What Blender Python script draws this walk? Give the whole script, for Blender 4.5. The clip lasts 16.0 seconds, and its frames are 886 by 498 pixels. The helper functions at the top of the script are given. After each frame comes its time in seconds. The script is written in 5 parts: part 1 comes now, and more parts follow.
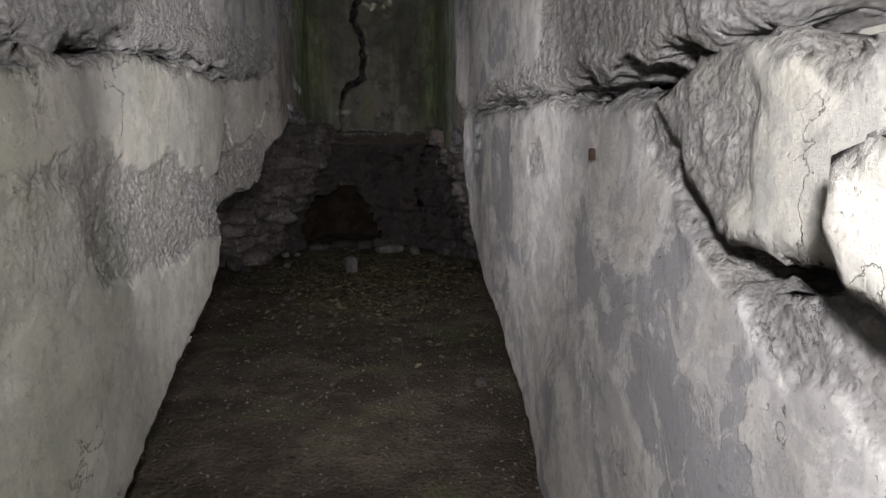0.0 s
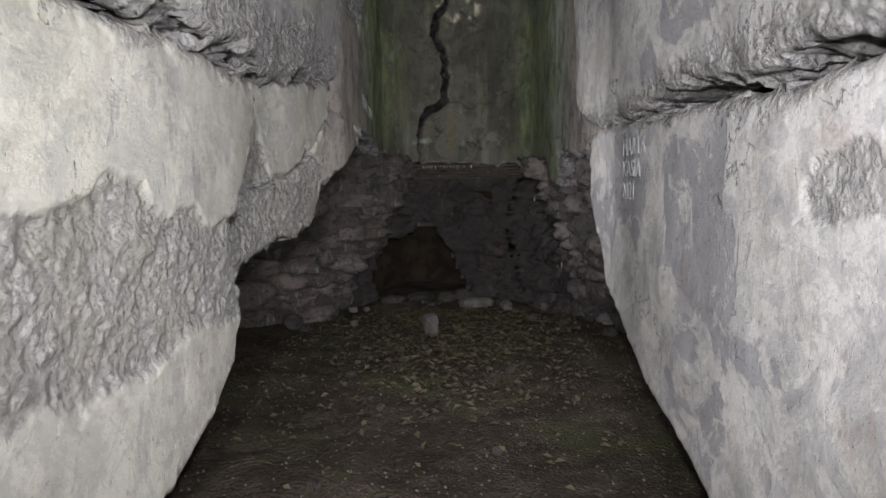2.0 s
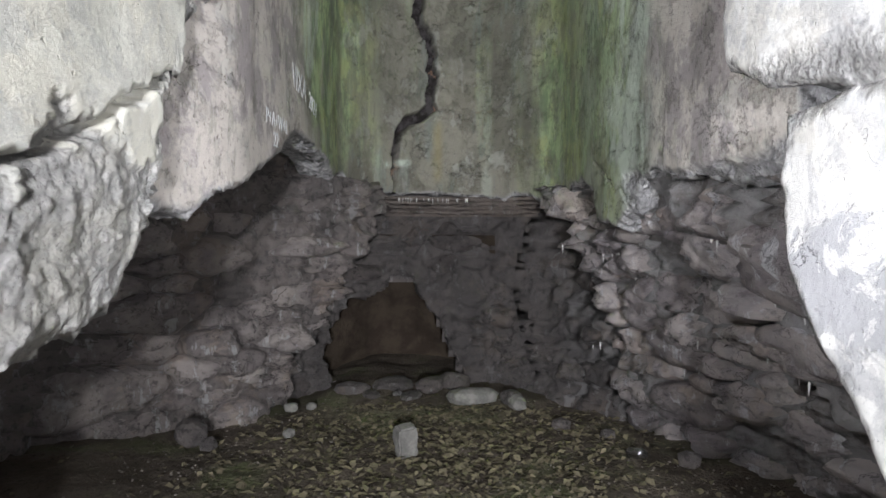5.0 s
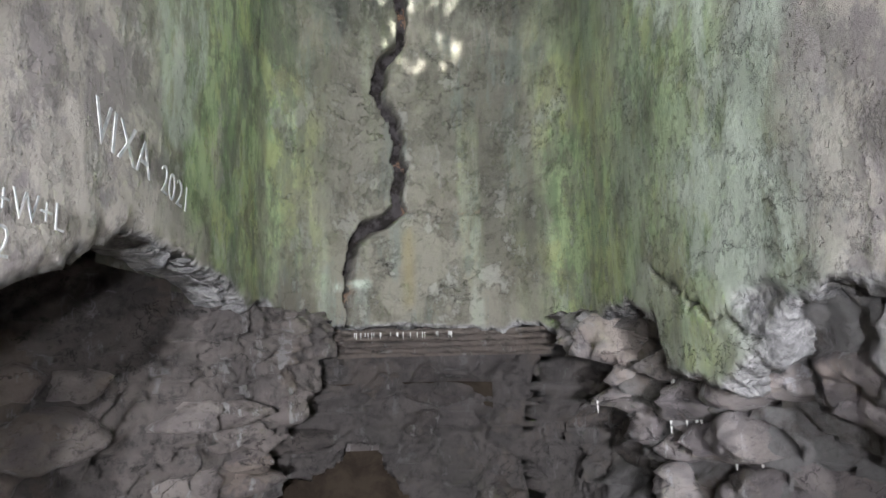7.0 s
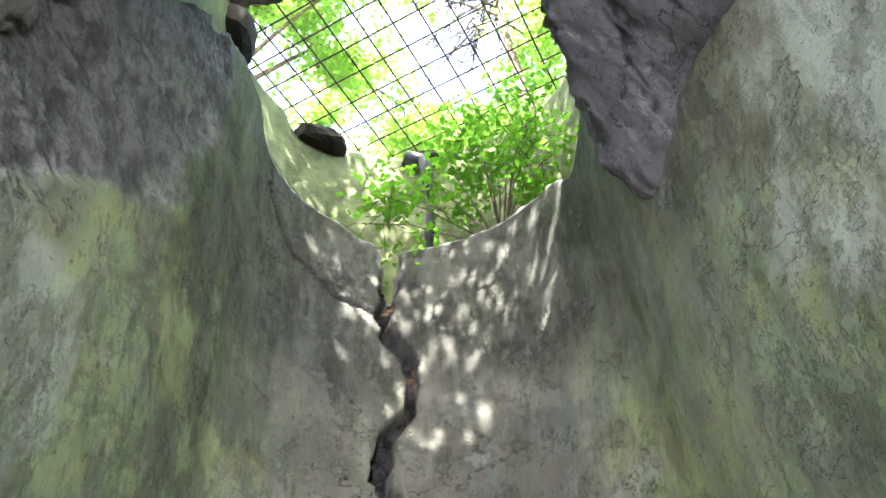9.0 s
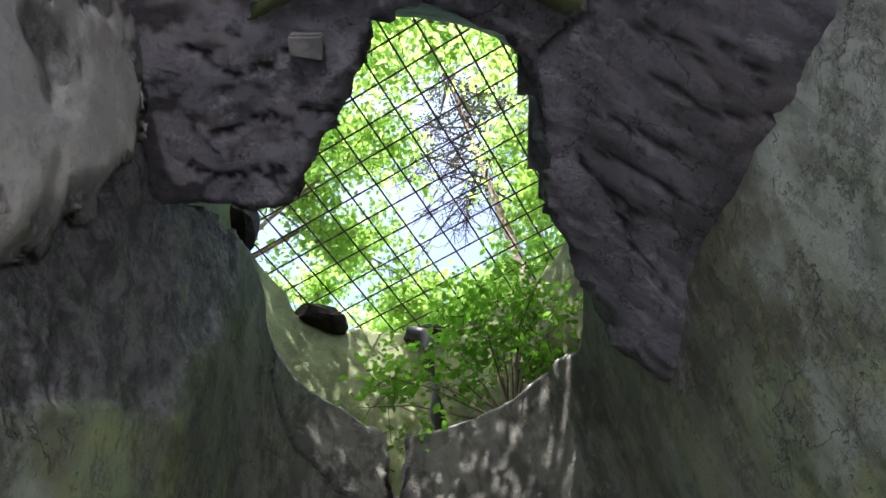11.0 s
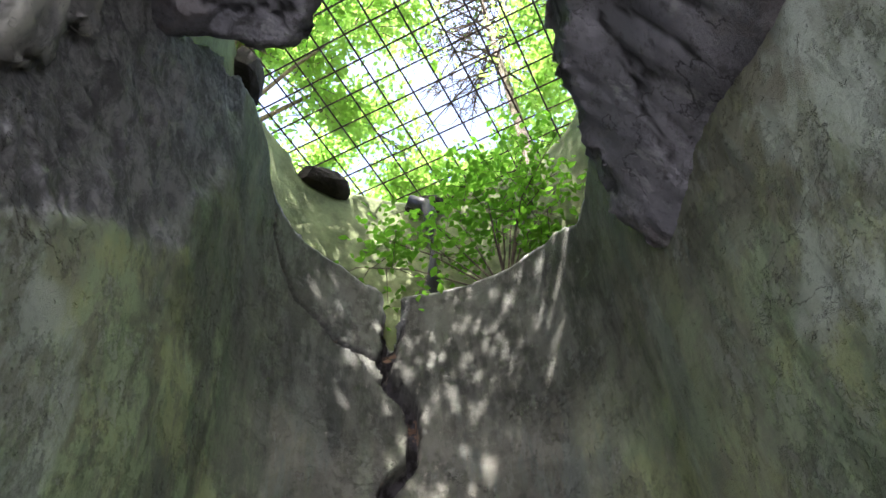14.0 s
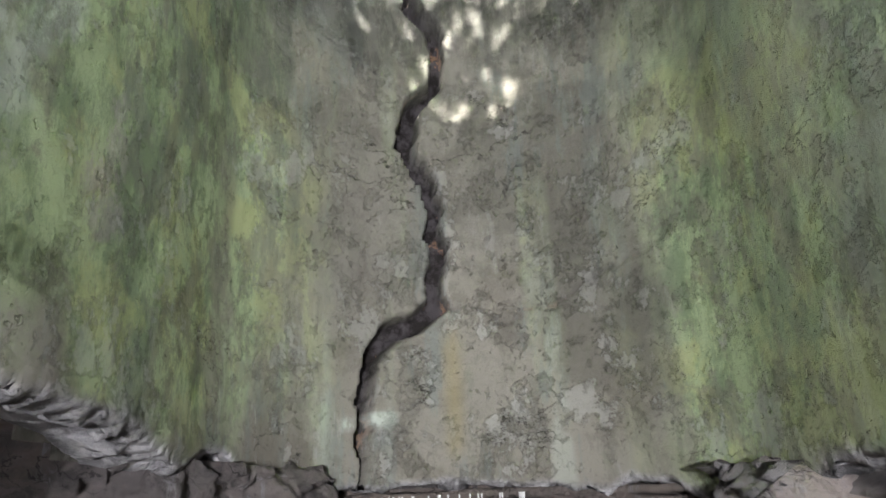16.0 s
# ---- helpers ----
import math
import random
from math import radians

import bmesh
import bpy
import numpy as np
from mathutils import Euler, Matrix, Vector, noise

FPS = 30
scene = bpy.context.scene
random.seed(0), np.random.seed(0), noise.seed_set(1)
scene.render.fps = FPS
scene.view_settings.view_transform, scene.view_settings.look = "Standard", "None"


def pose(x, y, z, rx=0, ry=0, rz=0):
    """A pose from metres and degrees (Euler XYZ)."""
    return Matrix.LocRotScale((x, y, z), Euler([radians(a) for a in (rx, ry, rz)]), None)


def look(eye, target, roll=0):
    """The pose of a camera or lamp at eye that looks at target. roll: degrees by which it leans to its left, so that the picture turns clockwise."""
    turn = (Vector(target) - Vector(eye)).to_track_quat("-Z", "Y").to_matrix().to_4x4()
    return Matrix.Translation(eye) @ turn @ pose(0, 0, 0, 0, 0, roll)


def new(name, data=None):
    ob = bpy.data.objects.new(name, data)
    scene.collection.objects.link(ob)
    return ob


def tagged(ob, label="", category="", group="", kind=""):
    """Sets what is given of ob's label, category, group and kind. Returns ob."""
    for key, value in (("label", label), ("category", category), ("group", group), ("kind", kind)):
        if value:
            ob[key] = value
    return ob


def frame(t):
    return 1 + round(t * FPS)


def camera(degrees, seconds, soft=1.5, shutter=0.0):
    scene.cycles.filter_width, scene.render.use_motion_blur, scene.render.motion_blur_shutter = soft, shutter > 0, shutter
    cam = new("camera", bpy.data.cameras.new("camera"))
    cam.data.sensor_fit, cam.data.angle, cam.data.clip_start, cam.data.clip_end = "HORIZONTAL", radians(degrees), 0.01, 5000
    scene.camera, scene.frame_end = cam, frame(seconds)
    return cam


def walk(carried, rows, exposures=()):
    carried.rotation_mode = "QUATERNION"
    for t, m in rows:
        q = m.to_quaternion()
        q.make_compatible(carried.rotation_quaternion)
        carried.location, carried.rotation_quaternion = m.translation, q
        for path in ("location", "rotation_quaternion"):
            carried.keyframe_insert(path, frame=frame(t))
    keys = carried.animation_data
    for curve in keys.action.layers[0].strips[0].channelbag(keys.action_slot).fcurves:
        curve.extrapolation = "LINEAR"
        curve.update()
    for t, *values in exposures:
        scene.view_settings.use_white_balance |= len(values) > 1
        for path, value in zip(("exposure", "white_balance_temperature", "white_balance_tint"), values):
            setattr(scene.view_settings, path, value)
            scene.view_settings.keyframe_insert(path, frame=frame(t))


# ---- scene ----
cam = camera(67.9, 16.0)
METRES, EYE, TILT, LEAN, TURN = 7.0, 1.5, -9.0, 0.0, -5.5
ROWS = [
    (0.0, 0.0, 0.0, 0.0, -0.0, 0.0, 0.0),
    (0.5, -0.0075, 0.0423, 0.0015, 5.42, 0.3, -0.03),
    (1.0, -0.0233, 0.0964, 0.0077, 4.26, 1.03, 0.95),
    (1.5, -0.0324, 0.1508, 0.0138, 4.43, 2.23, 0.76),
    (2.0, -0.038, 0.2093, 0.026, 6.36, 3.24, -0.28),
    (2.5, -0.0522, 0.2605, 0.0331, 4.73, 5.08, -0.04),
    (3.0, -0.0632, 0.3093, 0.0421, 2.4, 6.98, -0.11),
    (5.5, -0.0859, 0.5802, 0.0826, 4.81, 6.82, -0.88),
    (6.0, -0.0917, 0.6308, 0.0978, 3.91, 10.3, 1.13),
    (6.5, -0.0931, 0.6776, 0.1115, 2.06, 12.97, 1.62),
    (7.0, -0.0861, 0.736, 0.1271, 3.54, 17.26, 0.91),
    (7.5, -0.0873, 0.7859, 0.1414, 5.68, 22.48, 0.94),
    (8.0, -0.0939, 0.8293, 0.1621, 4.66, 29.41, 2.69),
    (8.5, -0.0945, 0.8671, 0.1802, 6.12, 42.57, 3.51),
    (9.0, -0.097, 0.8857, 0.195, 7.27, 51.99, 2.91),
    (9.5, -0.1004, 0.8815, 0.2056, 9.08, 61.22, 3.09),
    (10.0, -0.1011, 0.8774, 0.2101, 9.53, 65.59, 4.17),
    (12.5, -0.101, 0.8756, 0.2097, 7.55, 65.98, 4.38),
    (13.0, -0.1012, 0.8774, 0.2083, 6.55, 64.36, 3.83),
    (13.5, -0.1028, 0.8822, 0.2052, 6.58, 60.32, 3.44),
    (14.0, -0.1044, 0.8877, 0.2014, 6.19, 55.78, 2.63),
    (14.5, -0.106, 0.8937, 0.1959, 6.39, 50.45, 2.2),
    (15.0, -0.1073, 0.8999, 0.1893, 6.58, 44.08, 1.92),
    (15.5, -0.1089, 0.9058, 0.1814, 6.85, 36.79, 1.82),
    (16.0, -0.1112, 0.9109, 0.1719, 6.86, 28.6, 1.22),
]
# seconds, stops, kelvin, tint
EXPOSURES = [(0.0, 0.65, 6700, 12), (0.5, 1.1, 6650, 12), (1.0, 1.4, 6600, 12), (2.0, 1.62, 6550, 11), (3.0, 2.2, 6500, 10), (5.5, 3.5, 6300, 8), (7.0, 3.9, 6300, 9), (8.0, 4.0, 6250, 11),
             (9.0, 3.9, 6250, 12), (10.0, 2.7, 6150, 16), (12.5, 2.2, 6100, 17), (13.5, 2.45, 6150, 16), (14.5, 3.25, 6250, 13), (16.0, 3.92, 6350, 12)]
walk(cam, [(t, pose(0, 0, EYE, TILT, LEAN, TURN) @ pose(METRES * x, METRES * y, METRES * z, 90 + pitch, roll, yaw)) for t, x, y, z, yaw, pitch, roll in ROWS],
     exposures=EXPOSURES)

# ---- world, sun, light ----
SUN_EL, SUN_AZ = 56.0, -4.0      # degrees; azimuth of the sun's seat from -y, towards +x
world = bpy.data.worlds.new("sky")
scene.world = world
world.use_nodes = True
wn = world.node_tree
sky = wn.nodes.new("ShaderNodeTexSky")
sky.sky_type = "NISHITA"
sky.sun_disc = False
sky.sun_elevation = radians(SUN_EL)
sky.sun_rotation = radians(180 - SUN_AZ)
wn.links.new(sky.outputs[0], wn.nodes["Background"].inputs[0])
wn.nodes["Background"].inputs[1].default_value = 0.15
sky.dust_density, sky.air_density, sky.ozone_density = 6.0, 1.0, 1.0
sun_data = bpy.data.lights.new("sun", "SUN")
sun_data.energy, sun_data.angle, sun_data.color = 4.4, radians(0.4), (1.0, 0.95, 0.86)
sun = new("sun", sun_data)
seat = Vector((math.sin(radians(SUN_AZ)) * math.cos(radians(SUN_EL)), -math.cos(radians(SUN_AZ)) * math.cos(radians(SUN_EL)), math.sin(radians(SUN_EL))))
sun.matrix_world = look(Vector((0, 8, 20)) + seat * 20, Vector((0, 8, 20)))
# four fixed fill lamps light the cellar, standing in for the walker's moving torch
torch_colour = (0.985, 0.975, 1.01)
first = bpy.data.lights.new("torch_fill", "AREA")
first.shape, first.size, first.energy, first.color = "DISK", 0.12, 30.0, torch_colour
new("torch_fill", first).matrix_world = look((0.0, -0.15, 1.75), (1.05, 2.6, 1.35))
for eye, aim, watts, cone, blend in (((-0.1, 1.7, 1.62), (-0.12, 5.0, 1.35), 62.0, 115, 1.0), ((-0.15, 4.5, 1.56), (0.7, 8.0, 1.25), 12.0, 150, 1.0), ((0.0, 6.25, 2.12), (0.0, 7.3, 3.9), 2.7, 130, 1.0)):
    beam = bpy.data.lights.new("torch_fill", "SPOT")
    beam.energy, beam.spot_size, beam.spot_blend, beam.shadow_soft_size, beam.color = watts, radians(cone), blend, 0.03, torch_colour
    new("torch_fill", beam).matrix_world = look(eye, aim)


# ---- noise ----
def hash3(ix, iy, iz, seed):
    h = (ix.astype(np.int64) * 374761393 + iy.astype(np.int64) * 668265263 + iz.astype(np.int64) * 2147483647 + seed * 1274126177) & 0xFFFFFFFF
    h = ((h ^ (h >> 13)) * 1274126177) & 0xFFFFFFFF
    h = ((h ^ (h >> 16)) * 2246822519) & 0xFFFFFFFF
    return ((h ^ (h >> 15)) & 0xFFFF) / 65535.0


def vnoise(x, y, z, seed=0):
    """Smooth noise from -1 to 1."""
    ix, iy, iz = np.floor(x), np.floor(y), np.floor(z)
    fx, fy, fz = x - ix, y - iy, z - iz
    fx, fy, fz = [f * f * f * (f * (f * 6 - 15) + 10) for f in (fx, fy, fz)]
    out = 0
    for a in (0, 1):
        for b in (0, 1):
            for c in (0, 1):
                w = (fx if a else 1 - fx) * (fy if b else 1 - fy) * (fz if c else 1 - fz)
                out = out + w * hash3(ix + a, iy + b, iz + c, seed)
    return out * 2 - 1


def fbm(x, y, z, scale=1.0, octaves=4, seed=0, gain=0.5):
    total, amp, s = 0, 1.0, scale
    for k in range(octaves):
        total = total + amp * vnoise(x * s + 13.7 * k, y * s + 5.1 * k, z * s - 7.3 * k, seed + k)
        amp, s = amp * gain, s * 2.03
    return total


def ridged(x, y, z, scale=1.0, octaves=4, seed=0):
    total, amp, s = 0, 1.0, scale
    for k in range(octaves):
        total = total + amp * (1 - np.abs(vnoise(x * s + 9.1 * k, y * s, z * s + 3.3 * k, seed + k)) * 2)
        amp, s = amp * 0.5, s * 2.1
    return total * 0.5


def pebbles(x, y, z, size, seed=0):
    """Distance to the nearest of scattered centres, in cells: 0 at a pebble's middle."""
    x, y, z = x / size, y / size, z / size
    ix, iy, iz = np.floor(x), np.floor(y), np.floor(z)
    best = np.full_like(x, 9.0)
    for a in (-1, 0, 1):
        for b in (-1, 0, 1):
            for c in (-1, 0, 1):
                jx, jy, jz = ix + a, iy + b, iz + c
                d = (x - jx - hash3(jx, jy, jz, seed)) ** 2 + (y - jy - hash3(jx, jy, jz, seed + 1)) ** 2 + (z - jz - hash3(jx, jy, jz, seed + 2)) ** 2
                best = np.minimum(best, d)
    return np.sqrt(best)


def smooth(a, b, x):
    t = np.clip((x - a) / (b - a), 0, 1)
    return t * t * (3 - 2 * t)


def signed(poly, u, v):
    """Distance to a polygon's edge, positive inside."""
    best, inside = np.full_like(u, 1e9), np.zeros(u.shape, bool)
    for (ax, ay), (bx, by) in zip(poly, poly[1:] + poly[:1]):
        ex, ey = bx - ax, by - ay
        k = np.clip(((u - ax) * ex + (v - ay) * ey) / (ex * ex + ey * ey + 1e-12), 0, 1)
        best = np.minimum(best, (u - ax - k * ex) ** 2 + (v - ay - k * ey) ** 2)
        crosses = ((ay > v) != (by > v)) & (u < (bx - ax) * (v - ay) / (by - ay + 1e-12) + ax)
        inside ^= crosses
    return np.sqrt(best) * np.where(inside, 1, -1)


def along(line, u, v):
    """Distance to an open line."""
    best = np.full_like(u, 1e9)
    for (ax, ay), (bx, by) in zip(line, line[1:]):
        ex, ey = bx - ax, by - ay
        k = np.clip(((u - ax) * ex + (v - ay) * ey) / (ex * ex + ey * ey + 1e-12), 0, 1)
        best = np.minimum(best, (u - ax - k * ex) ** 2 + (v - ay - k * ey) ** 2)
    return np.sqrt(best)


# ---- meshes ----
def mesh_of(name, co, quads, attributes=None, smooth_faces=True):
    co, quads = np.asarray(co, np.float32), np.asarray(quads, np.int32)
    me = bpy.data.meshes.new(name)
    n = quads.shape[1]
    me.vertices.add(len(co))
    me.vertices.foreach_set("co", co.ravel())
    me.loops.add(quads.size)
    me.loops.foreach_set("vertex_index", quads.ravel())
    me.polygons.add(len(quads))
    me.polygons.foreach_set("loop_start", np.arange(0, quads.size, n, dtype=np.int32))
    for key, values in (attributes or {}).items():
        me.attributes.new(key, "FLOAT", "POINT").data.foreach_set("value", np.asarray(values, np.float32))
    me.update(calc_edges=True)
    me.validate()
    if smooth_faces:
        me.shade_smooth()
    return me


def put(name, me, material, parent=None, label="", category="", group="", kind=""):
    ob = new(name, me)
    me.materials.append(material)
    if parent:
        ob.parent = parent
    return tagged(ob, label, category, group, kind)


def part(name, bm, material, parent=None, label="", soft=False):
    me = bpy.data.meshes.new(name)
    bm.to_mesh(me)
    bm.free()
    if soft:
        me.shade_smooth()
    return put(name, me, material, parent, label)


def empty(name, place, label="", category="", group="", kind=""):
    ob = new(name)
    ob.location = place
    return tagged(ob, label, category, group, kind)


def sheet(name, poly, place, step, relief, thick, material, edge=0.03, ragged=0.02, rough=0.03, masks=None, keep=None, **tags):
    """A thick, broken-edged slab: the polygon's area in (u, v), set in space by place(u, v, depth), with relief(u, v) on its face."""
    pu, pv = [p[0] for p in poly], [p[1] for p in poly]
    us, vs = np.arange(min(pu) - 2 * step, max(pu) + 3 * step, step), np.arange(min(pv) - 2 * step, max(pv) + 3 * step, step)
    u, v = np.meshgrid(us, vs, indexing="ij")
    o = np.zeros_like(u)

    def sd_at(a, b):
        w = ragged * fbm(a, b, np.zeros_like(a), 4.5, 3, 31, 0.55)
        return signed(poly, a, b) + w
    sd = sd_at(u, v)
    good = (sd > 0)
    if keep is not None:
        good &= keep(u, v)
    cell = good[:-1, :-1] & good[1:, :-1] & good[:-1, 1:] & good[1:, 1:]
    idx = np.arange(u.size).reshape(u.shape)
    quads = np.stack([idx[:-1, :-1][cell], idx[1:, :-1][cell], idx[1:, 1:][cell], idx[:-1, 1:][cell]], 1)
    used = np.unique(quads)
    remap = np.full(u.size, -1)
    remap[used] = np.arange(len(used))
    quads = remap[quads]
    u, v, sd = u.ravel()[used], v.ravel()[used], sd.ravel()[used]
    # border
    e = np.concatenate([quads[:, [0, 1]], quads[:, [1, 2]], quads[:, [2, 3]], quads[:, [3, 0]]])
    key = np.sort(e, 1)
    _, inv, count = np.unique(key[:, 0].astype(np.int64) * len(used) + key[:, 1], return_inverse=True, return_counts=True)
    border = e[count[inv] == 1]
    bv = np.unique(border)
    h = step * 0.5
    near = bv[sd[bv] < step * 1.5]
    gu = (signed(poly, u[near] + h, v[near]) - signed(poly, u[near] - h, v[near])) / (2 * h)
    gv = (signed(poly, u[near], v[near] + h) - signed(poly, u[near], v[near] - h)) / (2 * h)
    u[near] -= gu * sd[near] * 0.9
    v[near] -= gv * sd[near] * 0.9
    sd[near] *= 0.1
    even = np.clip(signed(poly, u, v) + ragged * 0.6 * fbm(u, v, np.zeros_like(u), 4.5, 1, 31), 0, 9)
    d = relief(u, v) - edge * (1 - np.clip(even / max(edge * 1.6, 1e-4), 0, 1)) ** 2
    d = d + 0.16 * rough * smooth(0.1, 0.0, even) * fbm(u, v, np.full_like(u, 7.7), 12, 3, 17, 0.6)
    front = np.stack(place(u, v, d), 1)
    verts, faces, n = [front], [quads], len(u)
    mask_values = masks(u, v, sd) if masks else {}
    extra = {k: [m] for k, m in mask_values.items()}
    ring_of = np.full(n, -1)
    ring_of[bv] = np.arange(len(bv))
    last, offset = None, n
    for k in (0.1, 0.24, 0.42, 0.66, 1.0):
        x, y, z = place(u[bv], v[bv], d[bv] * (1 - k) - thick * k)
        r = rough * math.sin(math.pi * min(k + 0.15, 1))
        p = np.stack([x + r * fbm(x, y, z, 11, 4, 5, 0.6), y + r * fbm(x, y, z, 11, 4, 6, 0.6), z + r * fbm(x, y, z, 11, 4, 7, 0.6)], 1)
        verts.append(p)
        a = border[:, 0] if last is None else last + ring_of[border[:, 0]]
        b = border[:, 1] if last is None else last + ring_of[border[:, 1]]
        faces.append(np.stack([b, a, offset + ring_of[border[:, 0]], offset + ring_of[border[:, 1]]], 1))
        for key_, m in mask_values.items():
            extra[key_].append(np.ones(len(bv)) if key_ == "bare" else m[bv] * 0)
        last, offset = offset, offset + len(bv)
    # the hidden back, coarser
    bu, bw = np.meshgrid(us[::3], vs[::3], indexing="ij")
    gb = good[::3, ::3]
    cell = (gb[:-1, :-1].astype(int) + gb[1:, :-1] + gb[:-1, 1:] + gb[1:, 1:]) > 1
    idx = np.arange(bu.size).reshape(bu.shape) + offset
    verts.append(np.stack(place(bu.ravel(), bw.ravel(), np.full(bu.size, -thick)), 1))
    faces.append(np.stack([idx[:-1, :-1][cell], idx[:-1, 1:][cell], idx[1:, 1:][cell], idx[1:, :-1][cell]], 1))
    for key_, m in mask_values.items():
        extra[key_].append(np.zeros(bu.size))
    me = mesh_of(name, np.concatenate(verts), np.concatenate(faces), {k: np.concatenate(m) for k, m in extra.items()})
    return put(name, me, material, **tags)


def box(bm, x0, y0, z0, x1, y1, z1):
    m = Matrix.Translation(((x0 + x1) / 2, (y0 + y1) / 2, (z0 + z1) / 2)) @ Matrix.Diagonal((x1 - x0, y1 - y0, z1 - z0, 1))
    bmesh.ops.create_cube(bm, size=1, matrix=m)


def tube(bm, points, radii, sides=7):
    """A bent tapered tube."""
    rings = []
    for i, p in enumerate(points):
        a, b = Vector(points[max(i - 1, 0)]), Vector(points[min(i + 1, len(points) - 1)])
        q = (b - a).to_track_quat("Z", "Y")
        rings.append([bm.verts.new(Vector(p) + q @ Vector((math.cos(t) * radii[i], math.sin(t) * radii[i], 0))) for t in [2 * math.pi * k / sides for k in range(sides)]])
    for r, s in zip(rings, rings[1:]):
        for k in range(sides):
            bm.faces.new((r[k], r[(k + 1) % sides], s[(k + 1) % sides], s[k]))
    bm.faces.new(rings[0][::-1])
    bm.faces.new(rings[-1])


# ---- materials ----
class Nodes:
    """Short ways to write a node material."""

    def __init__(self, name):
        self.m = bpy.data.materials.new(name)
        self.m.use_nodes = True
        self.t = self.m.node_tree
        self.bsdf = self.t.nodes["Principled BSDF"]
        self.coord = self.t.nodes.new("ShaderNodeNewGeometry").outputs["Position"]

    def link(self, a, b):
        self.t.links.new(a, b)

    def scaled(self, sx, sy, sz):
        n = self.t.nodes.new("ShaderNodeVectorMath")
        n.operation = "MULTIPLY"
        n.inputs[1].default_value = (sx, sy, sz)
        self.link(self.coord, n.inputs[0])
        return n.outputs[0]

    def noise(self, scale, detail=6, rough=0.6, vector=None, distort=0.0):
        n = self.t.nodes.new("ShaderNodeTexNoise")
        n.inputs["Scale"].default_value, n.inputs["Detail"].default_value = scale, detail
        n.inputs["Roughness"].default_value, n.inputs["Distortion"].default_value = rough, distort
        self.link(vector or self.coord, n.inputs["Vector"])
        return n.outputs["Fac"]

    def cells(self, scale, feature="F1", vector=None):
        n = self.t.nodes.new("ShaderNodeTexVoronoi")
        n.feature = feature
        n.inputs["Scale"].default_value = scale
        self.link(vector or self.coord, n.inputs["Vector"])
        return n.outputs["Distance"]

    def ramp(self, fac, a, b):
        n = self.t.nodes.new("ShaderNodeMapRange")
        n.interpolation_type = "SMOOTHSTEP"
        n.inputs["From Min"].default_value, n.inputs["From Max"].default_value = a, b
        self.link(fac, n.inputs["Value"])
        return n.outputs[0]

    def attr(self, name):
        n = self.t.nodes.new("ShaderNodeAttribute")
        n.attribute_name = name
        return n.outputs["Fac"]

    def random(self):
        return self.t.nodes.new("ShaderNodeObjectInfo").outputs["Random"]

    def island(self):
        return self.t.nodes.new("ShaderNodeNewGeometry").outputs["Random Per Island"]

    def math(self, op, a, b):
        n = self.t.nodes.new("ShaderNodeMath")
        n.operation = op
        for i, s in enumerate((a, b)):
            if isinstance(s, (int, float)):
                n.inputs[i].default_value = s
            else:
                self.link(s, n.inputs[i])
        return n.outputs[0]

    def mix(self, fac, a, b):
        n = self.t.nodes.new("ShaderNodeMix")
        n.data_type = "RGBA"
        for i, s in ((0, fac), (6, a), (7, b)):
            if isinstance(s, tuple):
                n.inputs[i].default_value = (*s, 1)
            elif isinstance(s, (int, float)):
                n.inputs[i].default_value = s
            else:
                self.link(s, n.inputs[i])
        return n.outputs[2]

    def finish(self, colour, roughness=0.9, height=None, depth=0.01, specular=0.3):
        if isinstance(colour, tuple):
            self.bsdf.inputs["Base Color"].default_value = (*colour, 1)
        else:
            self.link(colour, self.bsdf.inputs["Base Color"])
        if isinstance(roughness, (int, float)):
            self.bsdf.inputs["Roughness"].default_value = roughness
        else:
            self.link(roughness, self.bsdf.inputs["Roughness"])
        self.bsdf.inputs["Specular IOR Level"].default_value = specular
        if height is not None:
            b = self.t.nodes.new("ShaderNodeBump")
            b.inputs["Distance"].default_value = depth
            self.link(height, b.inputs["Height"])
            self.link(b.outputs[0], self.bsdf.inputs["Normal"])
        return self.m


